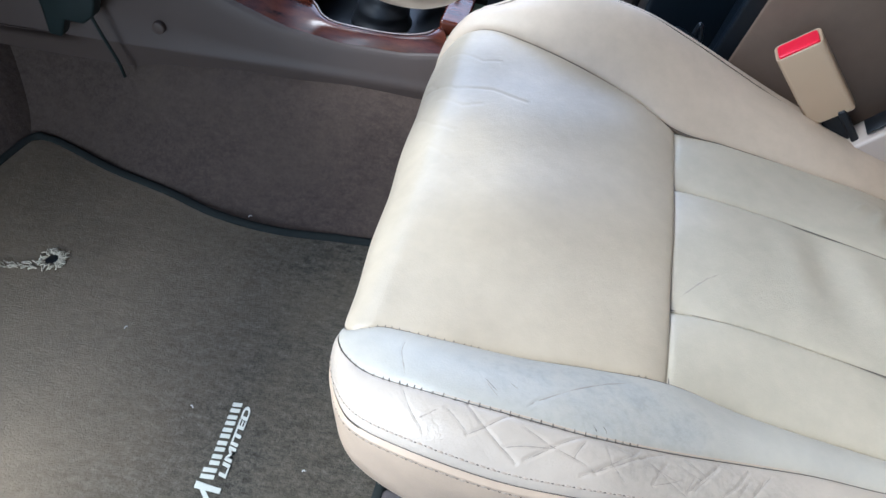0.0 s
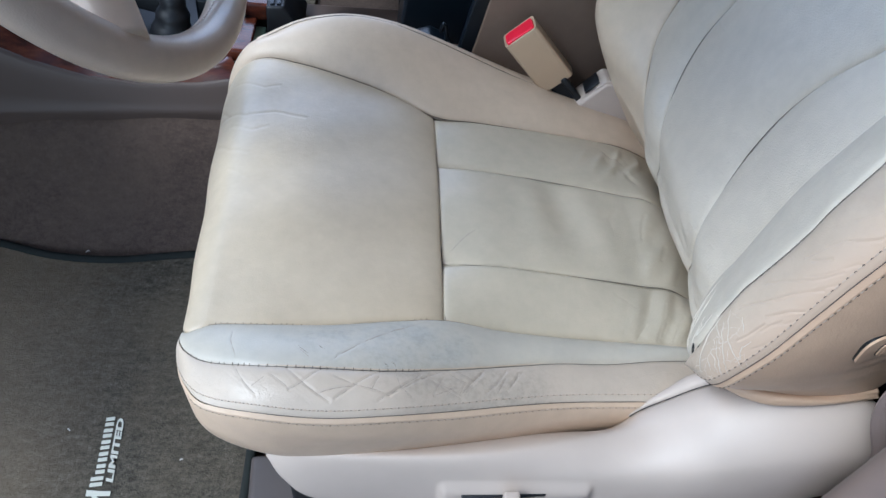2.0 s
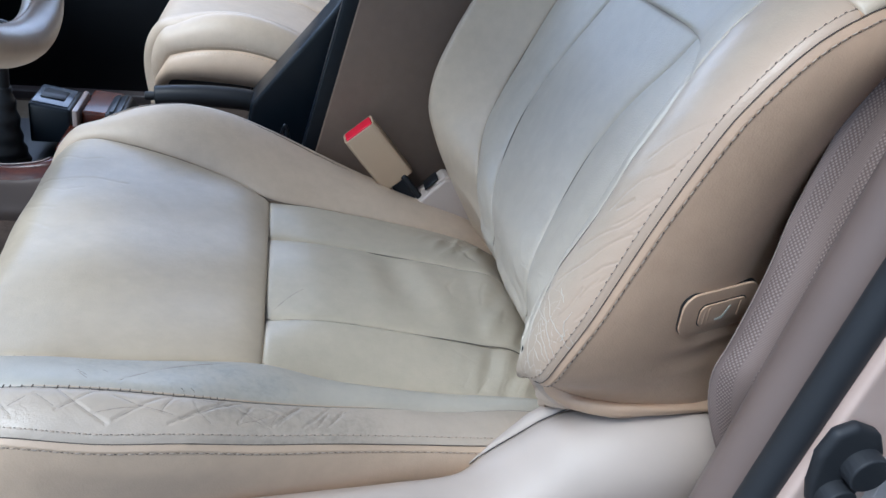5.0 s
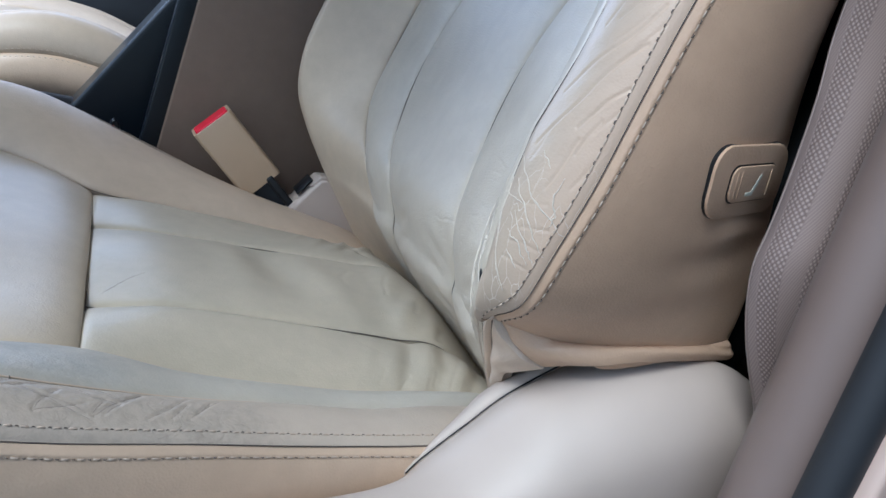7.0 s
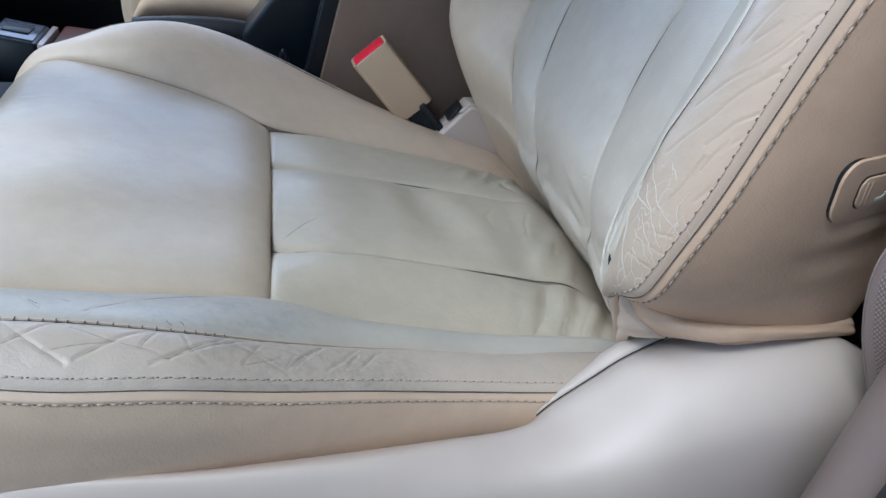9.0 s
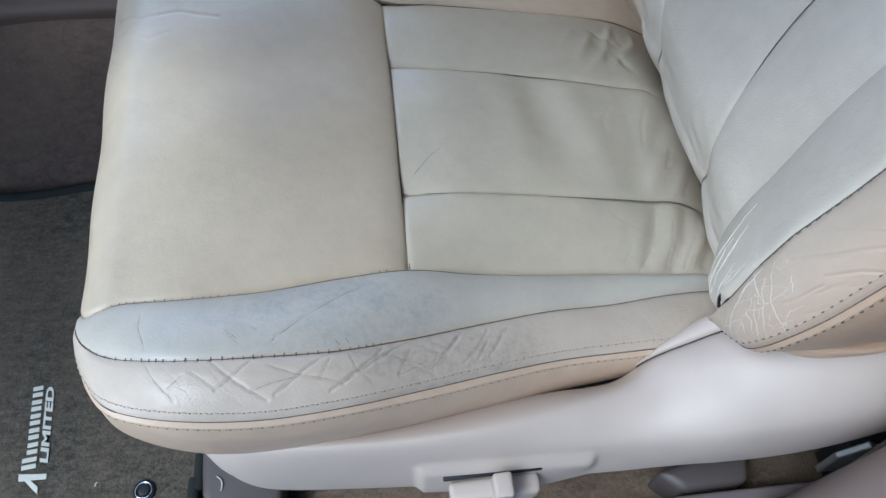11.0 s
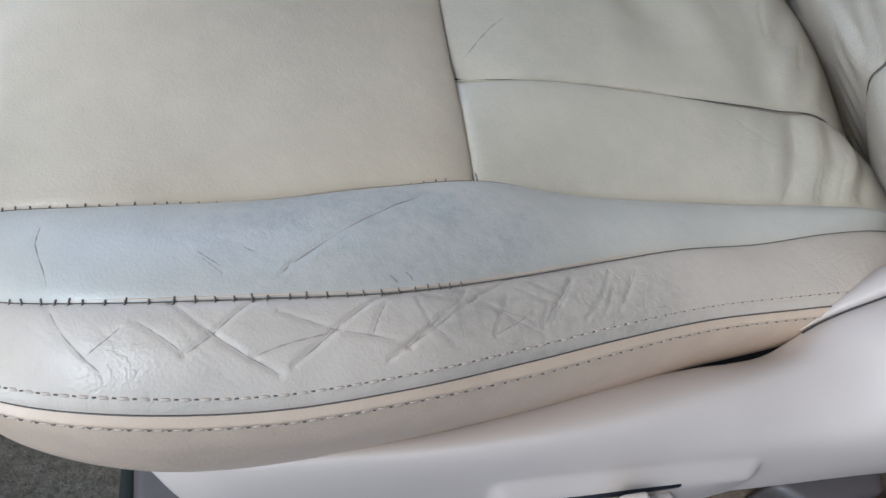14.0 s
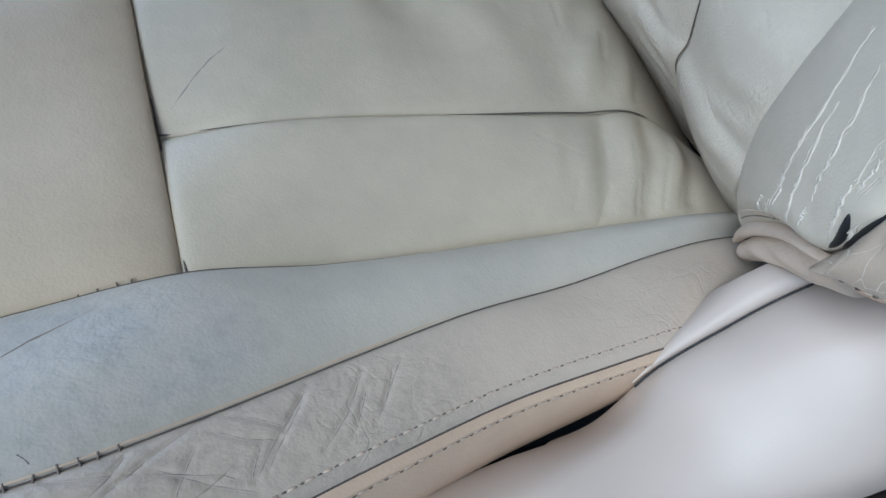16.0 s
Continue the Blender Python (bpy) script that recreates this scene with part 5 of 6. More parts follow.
part("foot_cover", slab([(-0.198, -0.17), (-0.195, -0.236), (-0.188, -0.252), (-0.172, -0.261), (-0.134, -0.262), (-0.124, -0.252), (-0.124, -0.17)], "z", -0.008, 0.032, 0.009, 4), FOOT, seat, "taupe plastic cover of the seat rail foot")


# ---- floor, mat and sill ----
floor = tagged(part("floor", box(-0.98, 1.35, -0.40, 1.12, -0.06, -0.012, 0.0), CARPET), "brown carpeted car floor", "car floor", kind="structure")
xs = np.linspace(-0.98, 1.3, 90)
prof = curve([(0, 0.120, -0.014), (0, 0.165, 0.012), (0, 0.207, 0.056), (0, 0.240, 0.105), (0, 0.268, 0.130), (0, 0.30, 0.138)])
pg = prof(np.linspace(0, 1, 40))
tunnel = np.zeros((len(xs), 40, 3))
for i, x in enumerate(xs):
    lean = 0.10 * max(0, (-0.50 - x) / 0.4)
    tunnel[i] = pg + np.array([x, lean + 0.004 * math.sin(x * 23), 0.0])
    tunnel[i, :, 2] += 0.0015 * np.sin(x * 41 + pg[:, 1] * 60) * np.clip(pg[:, 2] * 20, 0, 1)
tagged(part("sill_carpet", box(-0.16, 0.60, -0.296, -0.18, -0.03, -0.0085, 0.0), SILL_CARPET), "worn brown carpet between seat rail and sill", "carpet", kind="structure")
tagged(link("tunnel_carpet", sheet_mesh("tunnel_carpet", tunnel), CARPET), "brown carpet over the transmission tunnel", "carpet", kind="structure")

mat_outline = [(-0.815, 0.10), (-0.80, 0.205), (-0.775, 0.215), (-0.735, 0.205), (-0.66, 0.180), (-0.575, 0.160), (-0.50, 0.138), (-0.42, 0.130), (-0.33, 0.138), (-0.22, 0.145), (-0.205, 0.13),
               (-0.205, -0.19), (-0.210, -0.215), (-0.209, -0.245), (-0.196, -0.272), (-0.188, -0.30), (-0.20, -0.325), (-0.24, -0.335), (-0.74, -0.335), (-0.80, -0.30), (-0.82, -0.2)]
floor_mat = thing("floor_mat", (-0.5, -0.1, -0.01), "dark grey carpet floor mat with silver print and frayed hole", "floor mat")
bm = slab(mat_outline, "z", -0.011, 0.0, 0.003, 2)
part("mat_body", bm, MAT, floor_mat)
# binding colour deepened to carry the mat edge's shadow as well
BIND = plastic("edge_binding", (0.022, 0.024, 0.022), 0.9, 0.5, spec=0.1)
rim = curve([(x, y, -0.001) for x, y in mat_outline + mat_outline[:1]])(np.linspace(0, 1, 160))
tube("binding", rim.tolist(), 0.0062, BIND, floor_mat, "dark green-grey edge binding", samples=320, segments=8)


def flat_bar(name, outline, z, h, mat, parent, label=""):
    return part(name, slab(outline, "z", z, z + h, 0.0002, 1), mat, parent, label, smooth=False)


def print_block(parent, ox, oy, turn=0):
    """The silver print of a mat as plain bars: one tall block, six large and seven small ones."""
    def spot(points):
        c, s = math.cos(radians(turn)), math.sin(radians(turn))
        return [(ox + x * c - y * s, oy + x * s + y * c) for x, y in points]
    # large row: stems as plain bars
    flat_bar("print_bar", spot([(-0.013, -0.032), (0.006, -0.054), (0.006, -0.047), (-0.001, -0.040), (-0.001, -0.034)]), 0.0005, 0.0009, SILVER, parent)
    flat_bar("print_bar", spot([(-0.012, -0.039), (0.013, -0.041), (0.013, -0.036), (-0.012, -0.033)]), 0.0005, 0.0012, SILVER, parent)
    for k in range(6):
        y = -0.029 + k * 0.0142
        lo = -0.0105 if k == 0 else -0.007
        for d, wide in ((0.0, 0.0046), (0.0066, 0.0046)):
            flat_bar("print_bar", spot([(lo, y + d), (0.0025, y + d + 0.0004), (0.0025, y + d + wide), (lo, y + d + wide - 0.0004)]), 0.0005, 0.0009, SILVER, parent)
    # small row: the word
    text = bpy.data.curves.new("print_word", "FONT")
    text.body, text.size, text.extrude, text.shear = "LIMITED", 0.0106, 0.0004, 0.15
    text.offset = 0.00035
    loose = new("print_word", text)
    bpy.context.view_layer.update()
    me = bpy.data.meshes.new_from_object(loose.evaluated_get(bpy.context.evaluated_depsgraph_get()))
    bpy.data.objects.remove(loose)
    co = np.array([v.co for v in me.vertices])
    lo_, hi_ = co.min(0), co.max(0)
    for v in me.vertices:
        f = (v.co.x - lo_[0]) / (hi_[0] - lo_[0]), (v.co.y - lo_[1]) / (hi_[1] - lo_[1])
        (px, py), = spot([(0.0130 - 0.0075 * f[1], -0.026 + 0.0765 * f[0])])
        v.co = Vector((px, py, 0.0010 + v.co.z))
    link("print_word", me, SILVER, parent, "silver printed word", smooth=False)


print_block(floor_mat, -0.3605, -0.1585, 4)


def ring(name, x, y, z, r, thick, mat, parent, label="", segments=32):
    pts = [(x + r * math.cos(a), y + r * math.sin(a), z) for a in np.linspace(0, 2 * math.pi, 25)]
    return tube(name, pts, thick, mat, parent, label, samples=64, segments=8)


def disc(x, y, z0, z1, r, n=28, bevel=0.001):
    return slab([(x + r * math.cos(2 * math.pi * k / n), y + r * math.sin(2 * math.pi * k / n)) for k in range(n)], "z", z0, z1, bevel, 2)


grommet = part("grommet", disc(-0.255, -0.219, -0.002, 0.0022, 0.0102), BLACK, floor_mat, "black mat grommet with a bright ring")
ring("rim", -0.255, -0.219, 0.0026, 0.0072, 0.0012, CHROME, grommet)
part("plug", disc(-0.2545, -0.2185, 0.0, 0.0046, 0.0056), BLACK, grommet)

# frayed hole in the mat
FRAY = carpet("frayed_backing", (0.62, 0.54, 0.40), (0.50, 0.43, 0.31), harsh=0.5)
hole = part("hole", slab([(-0.656, 0.016), (-0.649, 0.011), (-0.642, 0.015), (-0.640, 0.024), (-0.646, 0.029), (-0.654, 0.025)], "z", 0.0, 0.0006, 0.0002, 1), BLACK, floor_mat, "dark hole worn through the mat")
rng = random.Random(4)
for k in range(90):
    a = rng.uniform(0, 2 * math.pi)
    r0 = 0.0085 + rng.uniform(-0.002, 0.003)
    r1 = r0 + rng.uniform(0.002, 0.009)
    b = a + rng.uniform(-0.6, 0.6)
    cx, cy = -0.648, 0.020
    tube("frayed_thread", [(cx + r0 * math.cos(a), cy + r0 * math.sin(a), 0.001), (cx + (r0 + r1) / 2 * math.cos((a + b) / 2), cy + (r0 + r1) / 2 * math.sin((a + b) / 2), 0.0022 + rng.uniform(0, 0.0015)), (cx + r1 * math.cos(b), cy + r1 * math.sin(b), 0.001)],
         0.0008, FRAY, hole, samples=8, segments=5)
for k in range(26):
    f = rng.uniform(0, 1)
    px, py = -0.658 - 0.034 * f + rng.uniform(-0.003, 0.003), 0.006 - 0.006 * f + rng.uniform(-0.004, 0.004)
    tube("frayed_thread", [(px, py, 0.0008), (px - 0.004, py + rng.uniform(-0.002, 0.002), 0.002), (px - 0.009, py + rng.uniform(-0.004, 0.004), 0.0008)], 0.0008 * (1.1 - 0.6 * f), FRAY, hole, samples=8, segments=5)

# loose lint on the mat
LINT = plastic("lint", (0.55, 0.52, 0.46), 0.9)
for x, y, dx, dy in ((-0.46, 0.143, 0.004, 0.002), (-0.30, -0.21, 0.0025, 0.003), (-0.41, -0.12, 0.003, -0.002), (-0.52, -0.05, 0.002, 0.003), (-0.28, -0.16, 0.003, 0.001), (-0.33, -0.26, 0.002, 0.002)):
    tagged(tube("lint", [(x, y, 0.0012), (x + dx / 2, y + dy / 2 + 0.001, 0.0022), (x + dx, y + dy, 0.0012)], 0.0006, LINT, samples=8, segments=5), "pale fleck of lint on the mat", "lint", "lint on the mat")
tagged(tube("lint_thread", [(-0.182, -0.222, 0.0325), (-0.178, -0.226, 0.034), (-0.177, -0.231, 0.0335), (-0.178, -0.235, 0.0325)], 0.0006, LINT, samples=16, segments=5), "pale thread lying on the rail foot cover", "thread")

# scuff plate
sill = thing("door_sill", (0.0, -0.34, -0.02), "dark taupe plastic scuff plate on the door sill", "door sill", kind="structure")
for name, x0, x1 in (("scuff_plate", -0.85, 0.2035), ("scuff_plate", 0.2055, 0.62)):
    g = np.zeros((30, 24, 3))
    for i, x in enumerate(np.linspace(x0, x1, 30)):
        p = curve([(x, -0.284, -0.012), (x, -0.286, 0.018), (x, -0.291, 0.030), (x, -0.300, 0.031), (x, -0.33, 0.030), (x, -0.375, 0.027), (x, -0.398, 0.02), (x, -0.402, -0.02)])
        g[i] = p(np.linspace(0, 1, 24))
    link(name, sheet_mesh(name, g), SILL, sill)
part("raised_step", slab([(0.215, -0.300), (0.34, -0.302), (0.375, -0.292), (0.37, -0.284), (0.215, -0.284)], "z", 0.024, 0.040, 0.004, 3), SILL, sill)
for row, (y, xa) in enumerate(((-0.306, 0.0), (-0.3155, 0.025), (-0.325, 0.0))):
    for k in range(6):
        x = xa - 0.19 + k * 0.056
        part("rib", slab(rounded(x, x + 0.042, y - 0.0025, y + 0.0025, 0.0015, 2), "z", 0.0295, 0.0325, 0.0006, 1), SILL, sill)

# dark bits on the carpet beside the rail
cover = tagged(part("anchor_cover", slab([(0.205, -0.262), (0.225, -0.281), (0.285, -0.279), (0.292, -0.255), (0.25, -0.25)], "z", -0.012, 0.040, 0.008, 3), FOOT), "dark taupe rear cover of the seat rail", "cover")
clip = thing("metal_clip", (0.36, -0.27, 0.05), "torn bright metal clip beside the seat rail", "clip")
part("plate", slab([(0.352, 0.03), (0.372, 0.03), (0.385, 0.085), (0.368, 0.10), (0.350, 0.075)], "y", -0.276, -0.270, 0.001, 1), STEEL, clip, smooth=False)
part("bracket", box(0.372, 0.43, -0.285, -0.25, 0.0, 0.06, 0.004), BLACK, clip)

# ---- pillar, belt and door frame ----
pillar = thing("pillar_trim", (0.4, -0.33, 0.0), "pinkish beige plastic pillar trim", "pillar trim", kind="structure")
g = np.zeros((40, 24, 3))
for i, z in enumerate(np.linspace(0.0, 0.95, 40)):
    x = 0.246 + 0.128 * z + 0.02 * max(0, 0.14 - z)
    p = curve([(x + 0.125, -0.295, z), (x + 0.06, -0.300, z), (x + 0.022, -0.306, z), (x + 0.004, -0.320, z), (x + 0.000, -0.336, z), (x + 0.010, -0.350, z), (x + 0.03, -0.352, z)])
    g[i] = p(np.linspace(0, 1, 24))
link("trim", sheet_mesh("trim", g), PILLAR, pillar)
seal = tagged(tube("door_seal", [(0.252, -0.362, 0.06), (0.282, -0.364, 0.27), (0.320, -0.364, 0.517), (0.365, -0.366, 0.80)], 0.0098, RUBBER, samples=60, segments=16), "black rubber door seal along the pillar", "door seal", kind="structure")
tagged(tube("door_seal", [(0.262, -0.360, 0.06), (0.20, -0.395, 0.012), (0.0, -0.41, 0.005), (-0.8, -0.41, 0.005)], 0.011, RUBBER, samples=60, segments=12), "black rubber door seal along the sill", "door seal", kind="structure")
frame_ = tagged(part("door_frame", slab([(0.252, 0.0), (0.75, 0.0), (0.85, 0.95), (0.385, 0.95), (0.326, 0.52), (0.286, 0.27)], "y", -0.380, -0.366, 0.004, 4), PAINT), "pinkish silver painted door frame", "door frame", kind="structure")
bumper = thing("door_bumper", (0.325, -0.379, 0.34), "black rubber door bump stop", "bump stop")
part("pad", slab([(0.2965, 0.338), (0.293, 0.360), (0.297, 0.377), (0.309, 0.3825), (0.325, 0.376), (0.333, 0.362), (0.334, 0.345), (0.328, 0.326), (0.314, 0.317), (0.302, 0.323)], "y", -0.3875, -0.379, 0.004, 3), RUBBER, bumper)
for kx, kz, kr in ((0.320, 0.355, 0.0120), (0.3105, 0.334, 0.0100)):
    part("knob", slab([(kx + kr * math.cos(a), kz + kr * math.sin(a)) for a in np.linspace(0, 2 * math.pi, 20, endpoint=False)], "y", -0.3965, -0.385, 0.0055, 5), RUBBER, bumper)
striker = thing("door_striker", (0.37, -0.38, 0.33), "zinc plated steel door striker loop on a pale plate", "striker")
plate = part("base_plate", slab(rounded(0.343, 0.412, 0.300, 0.392, 0.006), "y", -0.386, -0.378, 0.003, 3), plastic("plate_paint", (0.55, 0.52, 0.51), 0.35, 0.1, 0.2), striker, "pale painted striker plate")
# recess drawn as a darker patch on the plate
part("recess", slab(rounded(0.352, 0.378, 0.328, 0.362, 0.003), "y", -0.3868, -0.380, 0.0006, 1), plastic("plate_dark", (0.20, 0.18, 0.17), 0.7, 0.3, 0.3), plate)
tube("loop", [(0.358, -0.384, 0.370), (0.352, -0.394, 0.371), (0.340, -0.398, 0.3725), (0.331, -0.398, 0.371), (0.3285, -0.398, 0.364), (0.336, -0.399, 0.352), (0.352, -0.399, 0.334), (0.362, -0.398, 0.3255), (0.372, -0.397, 0.3255), (0.388, -0.393, 0.328), (0.394, -0.383, 0.329)], 0.0034, STEEL, striker, samples=90)
for sx_, sz_ in ((0.402, 0.384), (0.404, 0.310)):
    part("screw", slab([(sx_ + 0.005 * math.cos(a), sz_ + 0.005 * math.sin(a)) for a in np.linspace(0, 2 * math.pi, 12, endpoint=False)], "y", -0.389, -0.384, 0.001, 2), STEEL, striker)

belt = thing("seat_belt", (0.36, -0.28, 0.1), "taupe woven seat belt webbing hanging by the pillar", "seat belt")
bu = np.linspace(0, 1, 60)
front_edge = curve([(0.352, -0.285, 0.09), (0.336, -0.288, 0.20), (0.322, -0.290, 0.253), (0.299, -0.290, 0.299), (0.289, -0.290, 0.336), (0.2965, -0.287, 0.364), (0.308, -0.280, 0.411), (0.321, -0.268, 0.459), (0.343, -0.259, 0.54), (0.36, -0.255, 0.65), (0.41, -0.25, 0.90)])(bu)
back_edge = front_edge + np.array([0.0435, -0.0165, 0.0])
w = np.linspace(0, 1, 16)
g = front_edge[:, None] + (back_edge - front_edge)[:, None] * w[None, :, None]
g[..., 1] -= 0.002 * np.sin(w * math.pi * 3)[None, :] * np.sin(bu * 9)[:, None]
under = g[:, ::-1] + np.array([0.0, 0.0014, 0.0])
strap = sheet_mesh("webbing", np.concatenate([g, under, g[:, :1]], 1))
run = np.r_[0, np.cumsum(np.linalg.norm(np.diff(front_edge, axis=0), axis=1))]
across_ = np.concatenate([w, w[::-1], w[:1]]) * 0.047
flat_uv = np.stack(np.meshgrid(across_, run), -1).reshape(-1, 2)
layer = strap.uv_layers.new(name="weave")
loops = np.zeros(len(strap.loops), int)
strap.loops.foreach_get("vertex_index", loops)
layer.data.foreach_set("uv", flat_uv[loops].ravel())
link("webbing", strap, WEB, belt)
for edge in (front_edge, back_edge):
    tube("selvedge", [tuple(p + np.array([0.0, 0.0004, 0.0])) for p in edge[::4]], 0.0007, WEB, belt, samples=90, segments=6)

# ---- buckle ----
buckle = thing("seat_belt_buckle", (0.13, 0.25, 0.16), "tan seat belt buckle with red release button", "buckle")


def tilted(bm, origin, ex, ez):
    """Lay a block built round the origin so that its x and z run along ex and ez."""
    ex, ez = Vector(ex).normalized(), Vector(ez).normalized()
    ey = ez.cross(ex).normalized()
    m = Matrix((ex, ey, ez)).transposed().to_4x4()
    m.translation = Vector(origin)
    bmesh.ops.transform(bm, matrix=m, verts=bm.verts)
    return bm


BX, BZ = (0.033, 0.0, 0.029), (-0.050, 0.012, 0.062)
BZ = tuple(Vector(BZ) - Vector(BX).normalized() * Vector(BZ).dot(Vector(BX).normalized()))
BO = (0.131, 0.244, 0.247)
def slope_mouth(bm):
    """The mouth of the buckle slopes up towards its far face."""
    for v in bm.verts:
        if v.co.z > 0.02:
            v.co.z += 0.22 * v.co.y
    return bm


shell = slab(rounded(-0.0225, 0.0225, -0.010, 0.015, 0.005, 5), "z", -0.042, 0.040, 0.0022, 3)
mouth = max(shell.faces, key=lambda f: (round(f.calc_center_median().z, 4), f.calc_area()))
bmesh.ops.inset_individual(shell, faces=[mouth], thickness=0.0010, depth=0.0)
bmesh.ops.inset_individual(shell, faces=[mouth], thickness=0.0006, depth=-0.0022)
part("cover", tilted(slope_mouth(shell), BO, BX, BZ), BUCKLE, buckle)
part("release_button", tilted(slope_mouth(slab(rounded(-0.0192, 0.0192, -0.0068, 0.0118, 0.0035), "z", 0.028, 0.0410, 0.0022, 3)), BO, BX, BZ), RED, buckle, "glossy red release button")
part("stalk", tilted(box(-0.012, 0.012, -0.004, 0.006, -0.12, -0.040, 0.002), BO, BX, BZ), BLACK, buckle)
part("wire", tilted(box(0.006, 0.014, -0.012, -0.004, -0.10, -0.038, 0.003), BO, BX, BZ), BLACK, buckle)

bracket = thing("recliner_bracket_cover", (0.22, 0.235, 0.1), "pinkish beige plastic cover beside the seat hinge", "cover")
part("body", slab([(0.172, 0.185), (0.214, 0.230), (0.30, 0.225), (0.32, 0.12), (0.21, 0.12)], "y", 0.212, 0.248, 0.004, 3), SHIELD, bracket)
part("slot", slab([(0.192, 0.2115), (0.207, 0.2275), (0.206, 0.229), (0.191, 0.213)], "y", 0.218, 0.240, 0.0004, 1), BLACK, bracket)
part("cap", slab([(0.203, 0.222), (0.214, 0.2335), (0.224, 0.2325), (0.222, 0.222)], "y", 0.214, 0.228, 0.0015, 2), SHIELD, bracket)

# ---- centre console ----
console = thing("centre_console", (-0.3, 0.35, 0.0), "taupe centre console with burl wood trim", "console")
GATE = plastic("gate_plastic", (0.05, 0.06, 0.08), 0.15)
SATIN = plastic("satin_trim", (0.30, 0.24, 0.22), 0.25)
BROWN = leather("console_hide", (0.155, 0.108, 0.078), (0.12, 0.085, 0.062), 0.4, 0.5)
CON = plastic("console_plastic", (0.072, 0.052, 0.043), 0.5, spec=0.3)
cx = np.linspace(-0.85, -0.236, 50)


def con_top(x):
    return float(np.interp(x, (-0.85, -0.6, -0.50, -0.44, -0.375, -0.30, -0.235), (0.45, 0.27, 0.213, 0.190, 0.180, 0.180, 0.190)))


g = np.zeros((50, 14, 3))
for i, x in enumerate(cx):
    t = con_top(x)
    p = curve([(x, 0.272, 0.10), (x, 0.264, 0.139), (x, 0.266, 0.150), (x, 0.270, t - 0.010), (x, 0.272, t - 0.002), (x, 0.275, t + 0.001), (x, 0.280, t + 0.001)])
    g[i] = p(np.linspace(0, 1, 14))
link("side_wall", sheet_mesh("side_wall", g), CON, console)
part("rear_side", slab([(-0.262, 0.02), (0.08, 0.02), (0.08, 0.17), (-0.255, 0.188)], "y", 0.272, 0.47, 0.006, 3), CON, console)
# glossy wood frame round the tray
outer, inner = [], []
for x in np.linspace(-0.60, -0.245, 24):
    outer.append((x, 0.276, con_top(x) + 0.001))
    inner.append((np.interp(x, (-0.60, -0.43, -0.40, -0.27, -0.245), (-0.60, -0.425, -0.405, -0.275, -0.262)), float(np.interp(x, (-0.60, -0.45, -0.42, -0.39, -0.33, -0.28, -0.255, -0.245), (0.33, 0.33, 0.318, 0.292, 0.286, 0.288, 0.296, 0.31))), con_top(x) + 0.016))
o_, i_ = curve(outer)(np.linspace(0, 1, 60)), curve(inner)(np.linspace(0, 1, 60))
g = np.zeros((60, 10, 3))
for k, w in enumerate(np.linspace(0, 1, 10)):
    g[:, k] = o_ + (i_ - o_) * w
    g[:, k, 2] += 0.006 * math.sin(w * math.pi)
lipped = np.concatenate([g, g[:, -1:] - np.array([0, -0.002, 0.012])], 1)
link("wood_trim", sheet_mesh("wood_trim", lipped[:, ::-1]), WOOD, console, "glossy red-brown burl wood trim")
tube("bright_edge", [tuple(p) for p in i_[16:58] + np.array([0, 0.0005, 0.0012])], 0.0008, SATIN, console, samples=60, segments=6)
part("tray", box(-0.60, -0.262, 0.285, 0.50, 0.150, 0.172, 0.003), BLACK, console, "black tray round the shift lever")
part("wood_crossbar", slab([(-0.264, 0.196), (-0.236, 0.196), (-0.232, 0.212), (-0.262, 0.216)], "y", 0.30, 0.47, 0.004, 3), WOOD, console)
part("wood_bridge", slab([(-0.250, 0.205), (-0.205, 0.205), (-0.208, 0.228), (-0.248, 0.232)], "y", 0.385, 0.47, 0.004, 3), WOOD, console)
part("wood_panel", slab([(-0.60, 0.27), (-0.42, 0.200), (-0.42, 0.218), (-0.60, 0.295)], "y", 0.318, 0.47, 0.004, 3), WOOD, console)
part("gate_block", slab([(-0.312, 0.19), (-0.262, 0.19), (-0.258, 0.236), (-0.308, 0.245)], "y", 0.372, 0.445, 0.004, 3), NAVY, console)
part("gate_plate", slab([(-0.305, 0.2445), (-0.262, 0.2365), (-0.262, 0.2385), (-0.305, 0.2465)], "y", 0.378, 0.440, 0.0008, 2), GATE, console, "glossy blue-black shift gate plate")
part("gate_slot", slab([(-0.298, 0.2450), (-0.270, 0.2395), (-0.270, 0.2415), (-0.298, 0.2470)], "y", 0.395, 0.425, 0.0003, 1), BLACK, console)
part("gate_edge", slab([(-0.258, 0.195), (-0.252, 0.195), (-0.250, 0.236), (-0.256, 0.237)], "y", 0.370, 0.447, 0.001, 2), SATIN, console)
part("pale_strip", slab([(-0.258, 0.182), (-0.226, 0.180), (-0.224, 0.192), (-0.254, 0.194)], "y", 0.292, 0.392, 0.002, 2), plastic("pale_green", (0.42, 0.60, 0.45), 0.3), console, "pale green plastic strip by the wood trim")
part("switch_block", slab([(-0.222, 0.18), (-0.188, 0.18), (-0.170, 0.195), (-0.195, 0.232), (-0.218, 0.232)], "y", 0.375, 0.45, 0.004, 3), BLACK, console)
for x in (-0.213, -0.204):
    part("switch", slab([(x, 0.2315), (x + 0.006, 0.2315), (x + 0.006, 0.2345), (x, 0.2345)], "y", 0.38, 0.445, 0.001, 2), NAVY, console)
